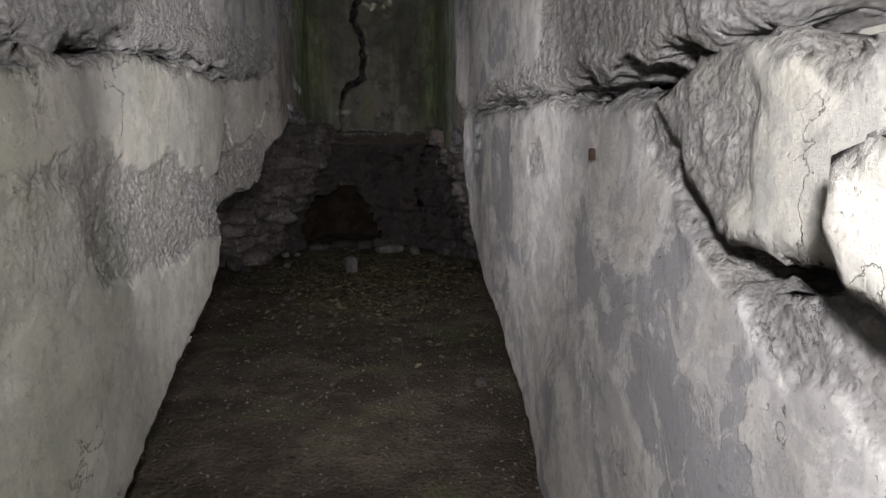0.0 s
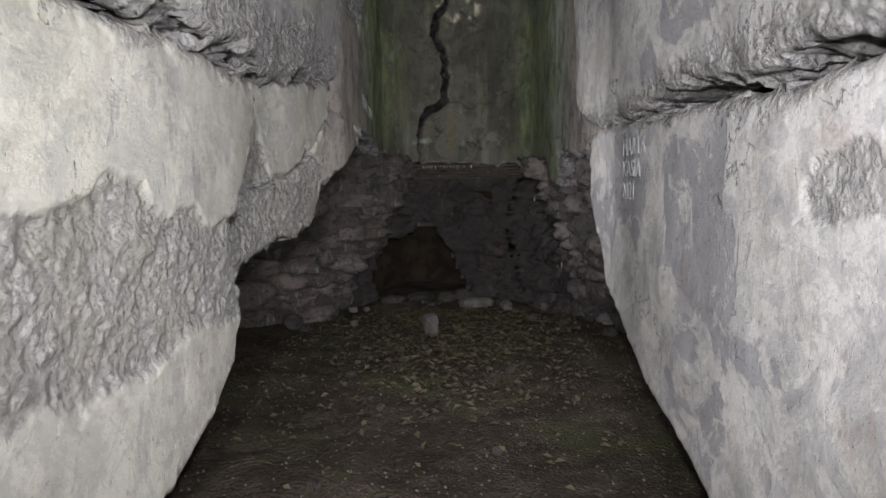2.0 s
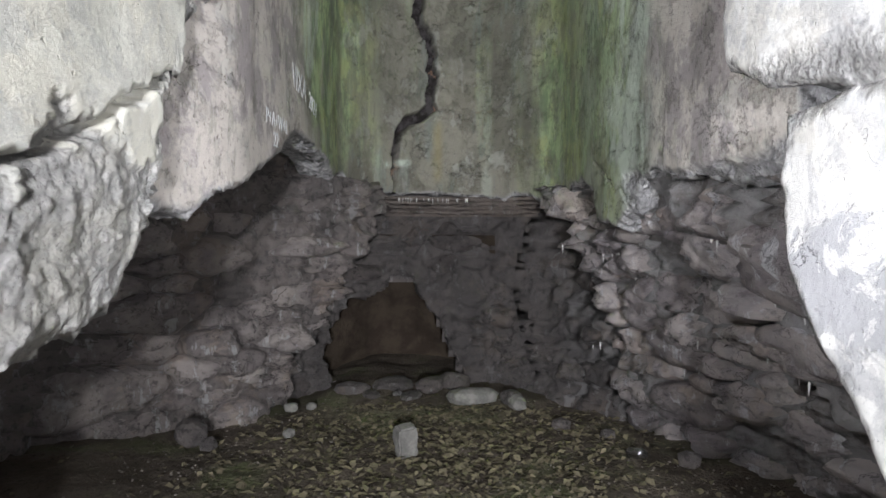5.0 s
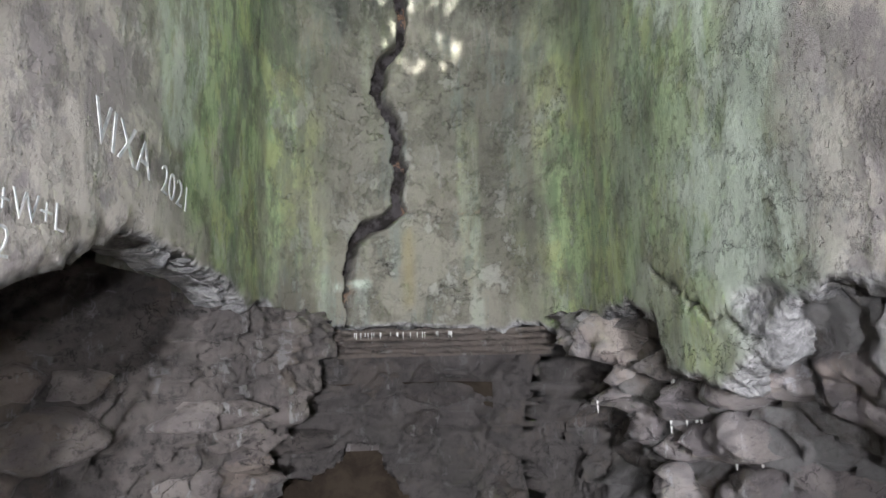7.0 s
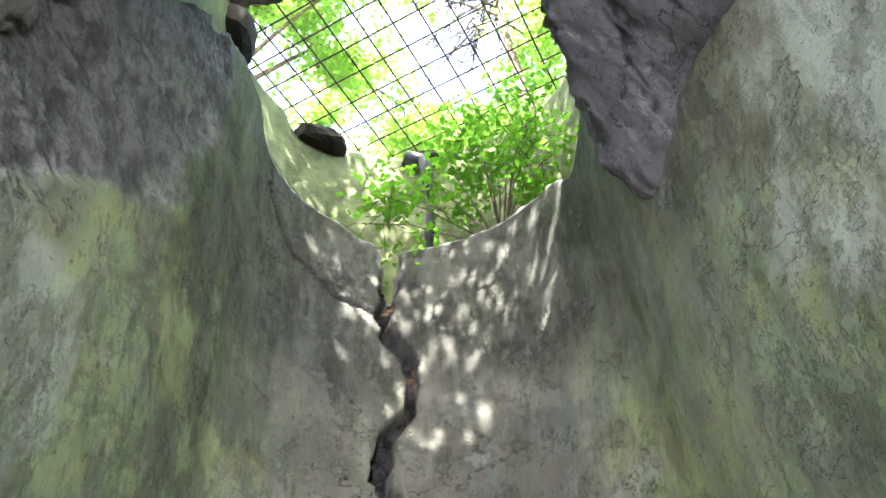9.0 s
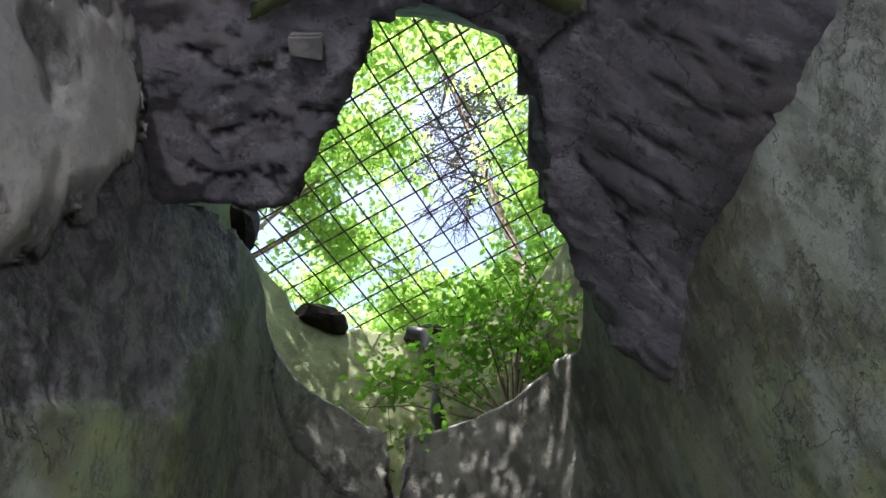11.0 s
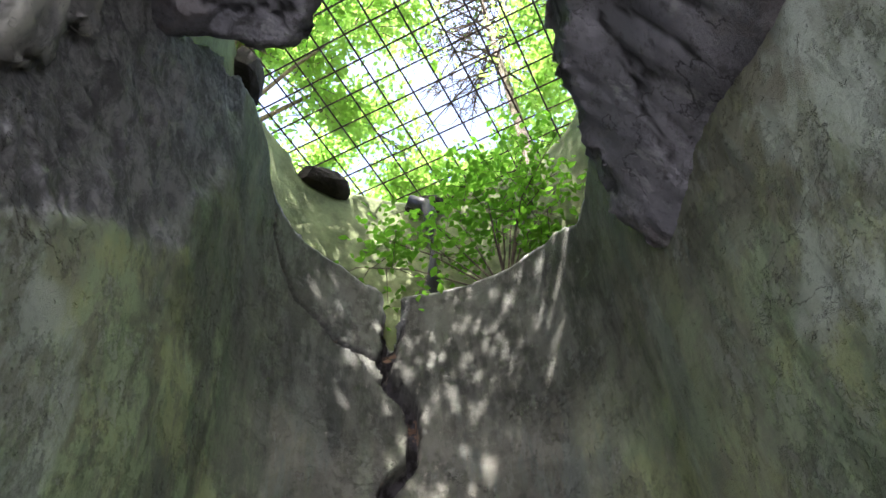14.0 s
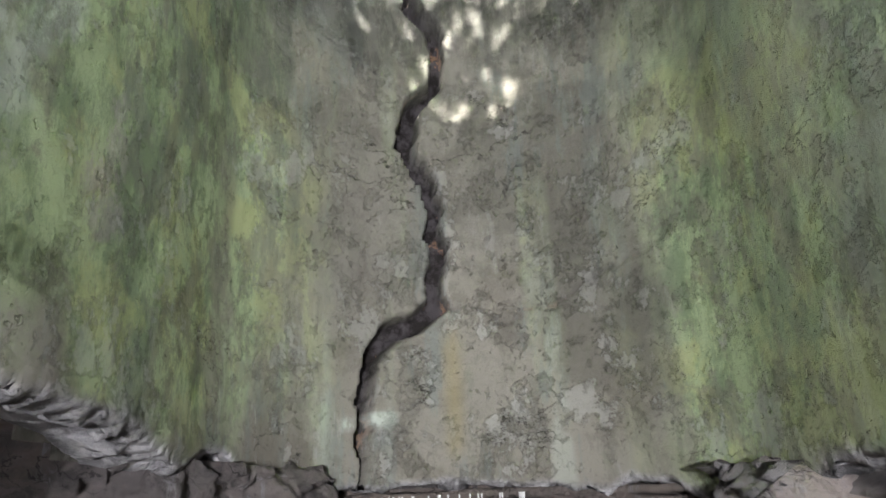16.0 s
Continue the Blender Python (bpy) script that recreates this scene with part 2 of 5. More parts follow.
def make_plaster(name, pale, grey, warm, gravel, grey_from, grey_to):
    n = Nodes(name)
    blot = n.noise(1.5, 9, 0.62, distort=1.1)
    c = n.mix(n.ramp(blot, grey_from - 0.03, grey_from + 0.03), grey, pale)
    c = n.mix(n.math("MULTIPLY", n.ramp(blot, grey_to, grey_to + 0.02), 0.7), c, warm)
    # dark tide lines round the damp stains
    tide = n.math("SUBTRACT", 1.0, n.ramp(n.math("ABSOLUTE", n.math("SUBTRACT", blot, grey_from - 0.006), 0.0), 0.0, 0.012))
    c = n.mix(n.math("MULTIPLY", tide, 0.28), c, tuple(k * 0.62 for k in grey))
    c = n.mix(n.math("MULTIPLY", n.ramp(n.noise(2.7, 9, 0.7, distort=1.4), 0.52, 0.56), 0.5), c, tuple(k * 0.9 + 0.03 for k in grey))
    c = n.mix(n.math("MULTIPLY", n.ramp(n.noise(6.5, 9, 0.72, distort=0.6), 0.5, 0.55), 0.4), c, tuple(k * 0.95 for k in grey))
    c = n.mix(n.math("MULTIPLY", n.ramp(n.noise(4.4, 9, 0.72, distort=0.9), 0.56, 0.59), 0.6), c, tuple(min(k * 1.12, 0.8) for k in pale))
    c = n.mix(n.math("MULTIPLY", n.ramp(n.noise(3.3, 7, 0.7, n.scaled(1.2, 1.0, 0.8)), 0.6, 0.68), 0.45), c, (0.36, 0.28, 0.25))
    c = n.mix(n.math("MULTIPLY", n.ramp(n.noise(17, 9, 0.75), 0.52, 0.68), 0.5), c, tuple(k * 0.6 for k in grey))
    c = n.mix(n.math("MULTIPLY", n.ramp(n.noise(60, 6, 0.7), 0.6, 0.68), 0.5), c, tuple(k * 0.4 for k in grey))
    streak = n.noise(4.5, 7, 0.66, n.scaled(1, 1, 0.2))
    c = n.mix(n.math("MULTIPLY", n.ramp(streak, 0.55, 0.68), 0.22), c, tuple(k * 0.7 for k in grey))
    c = n.mix(n.math("MULTIPLY", n.ramp(n.noise(8, 7, 0.7, n.scaled(1.1, 0.9, 0.3)), 0.6, 0.68), 0.4), c, (0.72, 0.72, 0.71))
    # aggregate: grains of two sizes, sand between
    agg, fine = n.cells(34), n.cells(85)
    stones = n.mix(n.ramp(agg, 0.2, 0.62), tuple(k * 1.15 for k in gravel), tuple(k * 0.8 for k in gravel))
    stones = n.mix(n.math("MULTIPLY", n.ramp(n.noise(5, 6, 0.65), 0.42, 0.62), 0.6), stones, tuple(k * 0.8 for k in warm))
    stones = n.mix(n.math("MULTIPLY", n.ramp(n.noise(26, 7, 0.75), 0.53, 0.62), 0.4), stones, tuple(k * 0.5 for k in gravel))
    stones = n.mix(n.math("MULTIPLY", n.ramp(n.noise(90, 5, 0.7), 0.57, 0.66), 0.5), stones, tuple(k * 0.3 for k in gravel))
    c = n.mix(n.attr("bare"), c, stones)
    c = n.mix(n.attr("moss"), c, n.mix(n.ramp(n.noise(9, 6, 0.7, n.scaled(1, 1, 0.3)), 0.35, 0.65), (0.16, 0.19, 0.1), (0.3, 0.33, 0.2)))
    # hairline cracks
    hair = n.math("ABSOLUTE", n.math("SUBTRACT", n.noise(1.9, 8, 0.62, distort=0.2), 0.5), 0.0)
    hair = n.math("MULTIPLY", n.math("SUBTRACT", 1.0, n.ramp(hair, 0.0005, 0.0028)), n.ramp(n.noise(1.3, 3, 0.5), 0.53, 0.6))
    c = n.mix(n.math("MULTIPLY", hair, 0.8), c, tuple(k * 0.22 for k in grey))
    rough_part = n.math("SUBTRACT", n.math("MULTIPLY", n.noise(15, 10, 0.8), 1.3), n.math("ADD", n.math("MULTIPLY", agg, 0.9), n.math("MULTIPLY", fine, 0.35)))
    h = n.math("ADD", n.math("MULTIPLY", n.noise(45, 9, 0.75), 0.2), n.math("MULTIPLY", rough_part, n.math("MULTIPLY", n.attr("bare"), 0.75)))
    h = n.math("ADD", h, n.math("MULTIPLY", n.ramp(blot, grey_from - 0.01, grey_from + 0.012), 0.06))
    h = n.math("SUBTRACT", h, n.math("ADD", n.math("MULTIPLY", n.ramp(n.noise(48, 2, 0.5), 0.7, 0.76), 0.12), n.math("MULTIPLY", hair, 0.3)))
    return n.finish(c, 0.88, h, 0.026, 0.22)


plaster_right = make_plaster("stained_plaster", (0.64, 0.63, 0.61), (0.38, 0.38, 0.395), (0.57, 0.55, 0.51), (0.5, 0.49, 0.485), 0.458, 0.55)
plaster_left = make_plaster("pale_plaster", (0.6, 0.59, 0.53), (0.44, 0.44, 0.42), (0.56, 0.54, 0.47), (0.5, 0.49, 0.475), 0.36, 0.52)


def make_shaft():
    n = Nodes("mossy_concrete")
    tall = n.scaled(1, 1, 0.2)
    c = n.mix(n.ramp(n.noise(1.6, 9, 0.66, distort=0.6), 0.44, 0.54), (0.168, 0.16, 0.132), (0.25, 0.238, 0.2))
    c = n.mix(n.math("MULTIPLY", n.ramp(n.noise(4.2, 8, 0.68, tall), 0.52, 0.58), 0.55), c, (0.19, 0.22, 0.205))
    c = n.mix(n.math("MULTIPLY", n.ramp(n.noise(3.0, 10, 0.74, distort=0.3), 0.51, 0.58), 0.45), c, (0.15, 0.135, 0.11))
    c = n.mix(n.math("MULTIPLY", n.ramp(n.noise(9, 8, 0.72, n.scaled(1, 1, 0.3)), 0.57, 0.64), 0.4), c, (0.36, 0.36, 0.335))
    c = n.mix(n.math("MULTIPLY", n.ramp(n.noise(24, 8, 0.75), 0.58, 0.67), 0.28), c, (0.09, 0.085, 0.07))
    pl = n.mix(n.ramp(n.noise(2.4, 9, 0.74, distort=0.3), 0.44, 0.53), (0.33, 0.3, 0.295), (0.52, 0.48, 0.44))
    pl = n.mix(n.math("MULTIPLY", n.ramp(n.noise(30, 7, 0.7), 0.58, 0.66), 0.6), pl, (0.18, 0.15, 0.13))
    c = n.mix(n.attr("plaster"), c, pl)
    green = n.mix(n.ramp(n.noise(5, 10, 0.74, n.scaled(1, 1, 0.55)), 0.42, 0.56), (0.22, 0.29, 0.17), (0.4, 0.49, 0.28))
    green = n.mix(n.math("MULTIPLY", n.ramp(n.noise(2.1, 8, 0.7), 0.48, 0.58), 0.65), green, (0.47, 0.5, 0.24))
    patchy = n.math("MULTIPLY", n.attr("moss"), n.math("ADD", n.math("MULTIPLY", n.ramp(n.noise(5, 11, 0.76, n.scaled(1, 1, 0.8), 0.3), 0.44, 0.54), 0.6), 0.4))
    c = n.mix(patchy, c, green)
    limed = n.math("MULTIPLY", n.attr("lime"), n.math("ADD", n.math("MULTIPLY", n.ramp(n.noise(4.5, 9, 0.72, n.scaled(1, 1, 0.6)), 0.42, 0.54), 0.8), 0.2))
    c = n.mix(limed, c, (0.54, 0.6, 0.52))
    # flaked skin: pale islands and dark scabs with sharp outlines
    flake = n.noise(3.4, 11, 0.76, distort=0.15)
    c = n.mix(n.math("MULTIPLY", n.ramp(flake, 0.55, 0.59), 0.35), c, (0.42, 0.43, 0.4))
    scab = n.noise(4.6, 11, 0.78, distort=0.2)
    c = n.mix(n.math("MULTIPLY", n.ramp(scab, 0.555, 0.6), 0.38), c, (0.1, 0.098, 0.08))
    c = n.mix(n.math("MULTIPLY", n.ramp(n.noise(11, 9, 0.72, n.scaled(1, 1, 0.3)), 0.56, 0.62), 0.35), c, (0.14, 0.15, 0.11))
    c = n.mix(n.math("MULTIPLY", n.ramp(n.noise(44, 6, 0.7), 0.61, 0.67), 0.38), c, (0.07, 0.07, 0.06))
    c = n.mix(n.attr("rust"), c, (0.3, 0.25, 0.1))
    # damp stains and shade put into the colour share this dark tone
    damp_shade_tone = n.mix(n.ramp(n.noise(5, 9, 0.74, n.scaled(1, 1, 0.35)), 0.44, 0.56), (0.035, 0.036, 0.032), (0.1, 0.1, 0.088))
    damp_shade_tone = n.mix(n.math("MULTIPLY", n.ramp(n.noise(9, 9, 0.75), 0.56, 0.61), 0.5), damp_shade_tone, (0.16, 0.165, 0.15))
    c = n.mix(n.attr("damp"), c, damp_shade_tone)
    c = n.mix(n.attr("bare"), c, n.mix(n.ramp(n.noise(11, 10, 0.78, distort=0.4), 0.4, 0.6), (0.24, 0.235, 0.24), (0.5, 0.49, 0.49)))
    hair = n.math("ABSOLUTE", n.math("SUBTRACT", n.noise(1.5, 9, 0.64, n.scaled(1, 1, 1.9)), 0.5), 0.0)
    hair = n.math("MULTIPLY", n.math("SUBTRACT", 1.0, n.ramp(hair, 0.0006, 0.003)), n.ramp(n.noise(1.7, 4, 0.6), 0.5, 0.58))
    c = n.mix(n.math("MULTIPLY", hair, 0.75), c, (0.05, 0.045, 0.04))
    # stone inside the crack, taken near black to carry the gap's shade
    inner = n.mix(n.ramp(n.noise(9, 8, 0.72), 0.42, 0.56), (0.018, 0.015, 0.014), (0.065, 0.058, 0.06))
    inner = n.mix(n.math("MULTIPLY", n.ramp(n.noise(5, 6, 0.7), 0.58, 0.64), 0.8), inner, (0.28, 0.17, 0.11))
    c = n.mix(n.attr("crack"), c, inner)
    h = n.math("ADD", n.math("MULTIPLY", n.noise(34, 9, 0.75), 0.4), n.math("MULTIPLY", n.math("SUBTRACT", n.noise(20, 8, 0.75), n.cells(30)), n.attr("bare")))
    h = n.math("ADD", h, n.math("MULTIPLY", n.ramp(flake, 0.55, 0.57), 0.1))
    h = n.math("SUBTRACT", h, n.math("MULTIPLY", n.ramp(scab, 0.55, 0.57), 0.12))
    h = n.math("SUBTRACT", h, n.math("ADD", n.math("MULTIPLY", n.ramp(n.noise(40, 2, 0.5), 0.67, 0.73), 0.3), n.math("MULTIPLY", hair, 0.4)))
    return n.finish(c, 0.85, h, 0.02, 0.25)


shaft_concrete = make_shaft()


def make_rock(name, a, b, dark, lime):
    n = Nodes(name)
    c = n.mix(n.ramp(n.noise(3.5, 6, 0.6, distort=0.5), 0.38, 0.62), a, b)
    tone = n.mix(n.random(), (0.75, 0.7, 0.68), (1.15, 1.1, 1.05))
    m = n.t.nodes.new("ShaderNodeMix")
    m.data_type, m.blend_type = "RGBA", "MULTIPLY"
    m.inputs[0].default_value = 1.0
    n.link(c, m.inputs[6])
    n.link(tone, m.inputs[7])
    c = n.mix(n.math("MULTIPLY", n.ramp(n.noise(15, 9, 0.74), 0.5, 0.64), 0.7), m.outputs[2], dark)
    c = n.mix(n.math("MULTIPLY", n.ramp(n.noise(2.2, 7, 0.65), 0.55, 0.62), 0.45), c, tuple(k * f for k, f in zip(b, (1.15, 1.0, 0.85))))
    c = n.mix(n.math("MULTIPLY", n.ramp(n.noise(6, 8, 0.7, n.scaled(1.6, 1.6, 0.4)), 0.56, 0.63), 0.65), c, lime)
    vein = n.math("ABSOLUTE", n.math("SUBTRACT", n.noise(2.6, 8, 0.6, distort=0.3), 0.5), 0.0)
    vein = n.math("MULTIPLY", n.math("SUBTRACT", 1.0, n.ramp(vein, 0.001, 0.007)), n.ramp(n.noise(1.8, 4, 0.6), 0.46, 0.54))
    c = n.mix(n.math("MULTIPLY", vein, 0.75), c, tuple(k * 0.5 for k in dark))
    # lime crust, also used to brighten the flank the lamps reach weakly
    crust = n.math("MULTIPLY", n.attr("limed"), n.ramp(n.noise(3.2, 9, 0.72), 0.38, 0.56))
    c = n.mix(n.math("MULTIPLY", crust, 0.75), c, lime)
    # darker where the panel under the lintel lies deeper
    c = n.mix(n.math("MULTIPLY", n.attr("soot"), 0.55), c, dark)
    # cracks are blackened in the colour, as the shallow relief holds little shade
    c = n.mix(n.math("MULTIPLY", n.attr("crack"), 0.85), c, tuple(k * 0.3 for k in dark))
    h = n.math("ADD", n.noise(20, 10, 0.78), n.math("MULTIPLY", n.noise(6, 6, 0.65, distort=0.6), 1.5))
    h = n.math("SUBTRACT", h, n.math("MULTIPLY", vein, 0.4))
    return n.finish(c, 0.72, h, 0.05, 0.4)


rock = make_rock("weathered_rubble", (0.28, 0.26, 0.265), (0.43, 0.4, 0.39), (0.1, 0.09, 0.09), (0.6, 0.6, 0.61))
mortar = make_rock("eroded_mortar", (0.18, 0.17, 0.17), (0.28, 0.26, 0.255), (0.075, 0.07, 0.07), (0.4, 0.39, 0.39))
lintel_rock = make_rock("layered_lintel", (0.2, 0.18, 0.17), (0.25, 0.22, 0.2), (0.1, 0.09, 0.08), (0.35, 0.34, 0.33))
slab_grey = make_rock("broken_grey_concrete", (0.215, 0.22, 0.255), (0.32, 0.322, 0.365), (0.12, 0.11, 0.115), (0.46, 0.45, 0.46))
# paler rubble for the right flank: lime crust plus light put into the colour
crusted_lit_rubble = make_rock("lime_crusted_lit_rubble", (0.4, 0.38, 0.4), (0.54, 0.51, 0.51), (0.19, 0.17, 0.18), (0.72, 0.72, 0.75))
dark_rubble = make_rock("dark_grey_rubble", (0.11, 0.105, 0.107), (0.19, 0.175, 0.172), (0.055, 0.05, 0.05), (0.32, 0.31, 0.31))


def make_floor():
    n = Nodes("dirt")
    c = n.mix(n.ramp(n.noise(2.2, 7, 0.65), 0.4, 0.62), (0.085, 0.07, 0.055), (0.15, 0.125, 0.1))
    c = n.mix(n.ramp(n.noise(30, 6, 0.7), 0.5, 0.7), c, (0.05, 0.042, 0.034))
    c = n.mix(n.math("MULTIPLY", n.ramp(n.noise(1.1, 5, 0.6), 0.5, 0.66), 0.6), c, (0.1, 0.12, 0.05))
    h = n.math("ADD", n.noise(60, 8, 0.7), n.cells(45))
    return n.finish(c, 0.95, h, 0.012, 0.2)


dirt = make_floor()


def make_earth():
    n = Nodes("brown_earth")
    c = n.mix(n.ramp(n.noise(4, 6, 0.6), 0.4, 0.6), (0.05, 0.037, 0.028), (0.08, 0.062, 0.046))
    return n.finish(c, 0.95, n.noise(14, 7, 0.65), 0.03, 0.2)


earth = make_earth()


def make_plain(name, a, b, scale, roughness=0.8, metal=0.0, bump=0.002, per_island=False):
    n = Nodes(name)
    c = n.mix(n.ramp(n.noise(scale, 6, 0.65), 0.35, 0.65), a, b)
    if per_island:
        c = n.mix(n.math("MULTIPLY", n.island(), 0.8), c, tuple(k * 1.6 for k in b))
    n.bsdf.inputs["Metallic"].default_value = metal
    return n.finish(c, roughness, n.noise(scale * 4, 6, 0.7), bump)


steel = make_plain("rusty_steel", (0.05, 0.035, 0.03), (0.09, 0.06, 0.045), 20, 0.7, 0.6)
pale_stone = make_plain("pale_rubble", (0.16, 0.155, 0.145), (0.27, 0.26, 0.24), 12, 0.9, 0.0, 0.006)
gravel_mat = make_plain("gravel", (0.09, 0.08, 0.07), (0.17, 0.15, 0.13), 9, 0.95, 0.0, 0.004, True)
litter = make_plain("dead_leaves", (0.055, 0.047, 0.03), (0.15, 0.13, 0.085), 8, 0.8, 0.0, 0.002, True)
chalk = make_plain("white_paint", (0.42, 0.44, 0.46), (0.7, 0.7, 0.7), 25, 0.8)
bark = make_plain("bark", (0.09, 0.07, 0.055), (0.18, 0.15, 0.12), 18, 0.9, 0.0, 0.02)
twig_mat = make_plain("dead_twigs", (0.05, 0.035, 0.03), (0.1, 0.075, 0.06), 18, 0.9)
turf = make_plain("forest_floor", (0.06, 0.055, 0.03), (0.1, 0.11, 0.045), 3, 0.95, 0.0, 0.03)
ring_moss = make_plain("olive_mossy_concrete", (0.07, 0.085, 0.035), (0.15, 0.175, 0.08), 5, 0.9, 0.0, 0.012)
pipe_mat = make_plain("black_plastic_pipe", (0.012, 0.012, 0.014), (0.02, 0.02, 0.025), 12, 0.45)


def make_leaf(name, a, b, glow):
    n = Nodes(name)
    c = n.mix(n.island(), a, b)
    tr = n.t.nodes.new("ShaderNodeBsdfTranslucent")
    g = n.mix(n.island(), glow, tuple(k * 0.75 for k in glow))
    n.link(g, tr.inputs[0])
    mx = n.t.nodes.new("ShaderNodeMixShader")
    mx.inputs[0].default_value = 0.6
    n.finish(c, 0.6, None, 0, 0.2)
    n.link(n.bsdf.outputs[0], mx.inputs[1])
    n.link(tr.outputs[0], mx.inputs[2])
    n.link(mx.outputs[0], n.t.nodes["Material Output"].inputs[0])
    return n.m


leaf_green = make_leaf("leaves", (0.07, 0.13, 0.025), (0.11, 0.18, 0.03), (0.46, 0.74, 0.16))
bush_green = make_leaf("young_leaves", (0.07, 0.15, 0.02), (0.1, 0.19, 0.02), (0.2, 0.46, 0.04))

# ---- passage walls ----
RIGHT, LEFT = 0.69, -0.92


def on_right(x):
    return lambda u, v, d: (x - d, u, v)


def on_left(x):
    return lambda u, v, d: (x + d, u, v)


def plaster_relief(seed, bare, line=None):
    def f(u, v):
        o = np.full_like(u, seed * 3.3)
        b = bare(u, v)
        base = 0.022 * fbm(u, v, o, 1.1, 3, seed) + 0.003 * fbm(u, v, o, 6, 4, seed + 3)
        grains = np.clip(0.62 - pebbles(u, v, o, 0.052, seed), 0, 1) * smooth(-0.1, 0.3, vnoise(u * 9, v * 9, o, seed + 5))
        small = np.clip(0.6 - pebbles(u, v, o, 0.027, seed + 7), 0, 1)
        chunk = 0.019 * grains + 0.01 * small + 0.011 * fbm(u, v, o, 6, 6, seed + 9, 0.68)
        d = base + b * (chunk - 0.018)
        if line:
            w = 0.035 * fbm(u, v, o, 6, 4, 2, 0.6)
            d = d - 0.07 * smooth(0.018, 0.006, along(line, u + w, v + w))
        return d
    return f


def bare_masks(bare, moss=None):
    def f(u, v, sd):
        b = np.clip(bare(u, v) + smooth(0.05, 0.0, sd + 0.02 * fbm(u, v, u * 0, 14, 3, 4)), 0, 1)
        return {"bare": b, "moss": moss(u, v) if moss else u * 0}
    return f


# right, below the joint
R_LOW = [(-1.6, -0.2), (2.35, -0.2), (2.62, 0.0), (2.95, 0.2), (3.4, 0.38), (3.7, 0.46), (4.26, 0.61), (4.6, 0.73), (5.0, 0.89), (5.22, 1.12),
         (5.38, 1.32), (5.44, 1.55), (5.42, 1.74), (4.9, 1.72), (4.3, 1.7), (3.8, 1.71), (3.3, 1.68), (2.8, 1.68), (2.4, 1.65), (1.9, 1.63), (1.65, 1.6),
         (1.45, 1.33), (1.2, 1.24), (0.9, 1.27), (0.4, 1.3), (-1.6, 1.3)]


def bare_r(u, v, patch=0.7):
    w = fbm(u, v, u * 0, 3.0, 4, 77)
    spots = smooth(0.11, 0.085, np.hypot((u - 2.86) * 0.55, (v - 1.43) * 1.5) + 0.05 * fbm(u, v, u * 0, 6, 4, 33))
    near = smooth(1.75, 1.6, u + 0.2 * w) * smooth(1.24, 1.3, v + 0.1 * w - 0.35 * (u - 1.2))
    low = smooth(0.12, 0.1, np.hypot(u - 1.06, 1.6 * (v - 1.22)) + 0.04 * w)
    return np.clip(spots * patch + near + low, 0, 1)


sheet("wall_right_lower", R_LOW, on_right(RIGHT), 0.0115, plaster_relief(2, lambda u, v: bare_r(u, v, 0.6)), 0.3, plaster_right, 0.018, 0.022, 0.04,
      bare_masks(bare_r), label="cracked wall slab with pale plaster and grey damp stains, broken lower edge", category="wall", kind="structure")
# blocks at the near end of the right wall
NEAR_BLOCK = [(1.64, 1.61), (1.5, 1.66), (1.17, 1.69), (0.97, 1.64), (0.7, 1.63), (0.68, 1.3), (0.89, 1.315), (1.18, 1.28), (1.3, 1.33), (1.41, 1.42), (1.5, 1.51)]
sheet("wall_block", NEAR_BLOCK, on_right(RIGHT - 0.03), 0.013, plaster_relief(23, lambda u, v: smooth(1.2, 1.4, u + 0.15 * fbm(u, v, u * 0, 4, 4, 5))), 0.28, plaster_left, 0.022, 0.03, 0.05,
      bare_masks(lambda u, v: smooth(1.2, 1.4, u + 0.15 * fbm(u, v, u * 0, 4, 4, 5))), label="pale broken concrete block set in the wall", category="wall", kind="structure")
NEAR_SLAB = [(0.8, 1.5), (0.79, 1.4), (0.74, 1.32), (0.64, 1.3), (0.3, 1.2), (-0.2, 1.08), (-0.2, 1.56), (0.3, 1.56), (0.6, 1.55)]
sheet("wall_block", NEAR_SLAB, on_right(0.56), 0.015, plaster_relief(26, lambda u, v: u * 0), 0.2, plaster_left, 0.022, 0.03, 0.05,
      bare_masks(lambda u, v: u * 0), label="white plastered slab leaning out of the wall", category="wall", kind="structure")
# right, above the joint
R_UP = [(-0.6, 2.05), (0.4, 1.92), (0.9, 1.83), (1.15, 1.76), (1.35, 1.73), (1.7, 1.69), (2.1, 1.72), (2.8, 1.74), (3.4, 1.735), (3.9, 1.77), (4.3, 1.74), (4.9, 1.755), (5.42, 1.76), (5.53, 1.79), (5.6, 1.86), (5.72, 1.9), (5.75, 2.0), (5.72, 2.3), (5.85, 2.65), (5.8, 4.1), (-0.6, 4.1)]


def bare_ru(u, v):
    w = fbm(u, v, u * 0, 2.4, 4, 78)
    return np.clip(smooth(2.9, 2.3, u + 0.5 * w) + smooth(1.9, 1.8, v + 0.05 * w - 0.03 * smooth(4.5, 3.2, u)), 0, 1)


sheet("wall_right_upper", R_UP, on_right(RIGHT - 0.03), 0.012, plaster_relief(5, bare_ru), 0.32, plaster_right, 0.025, 0.04, 0.03,
      bare_masks(bare_ru), label="upper grey wall slab, plastered, with a ragged broken bottom edge", category="wall", kind="structure")
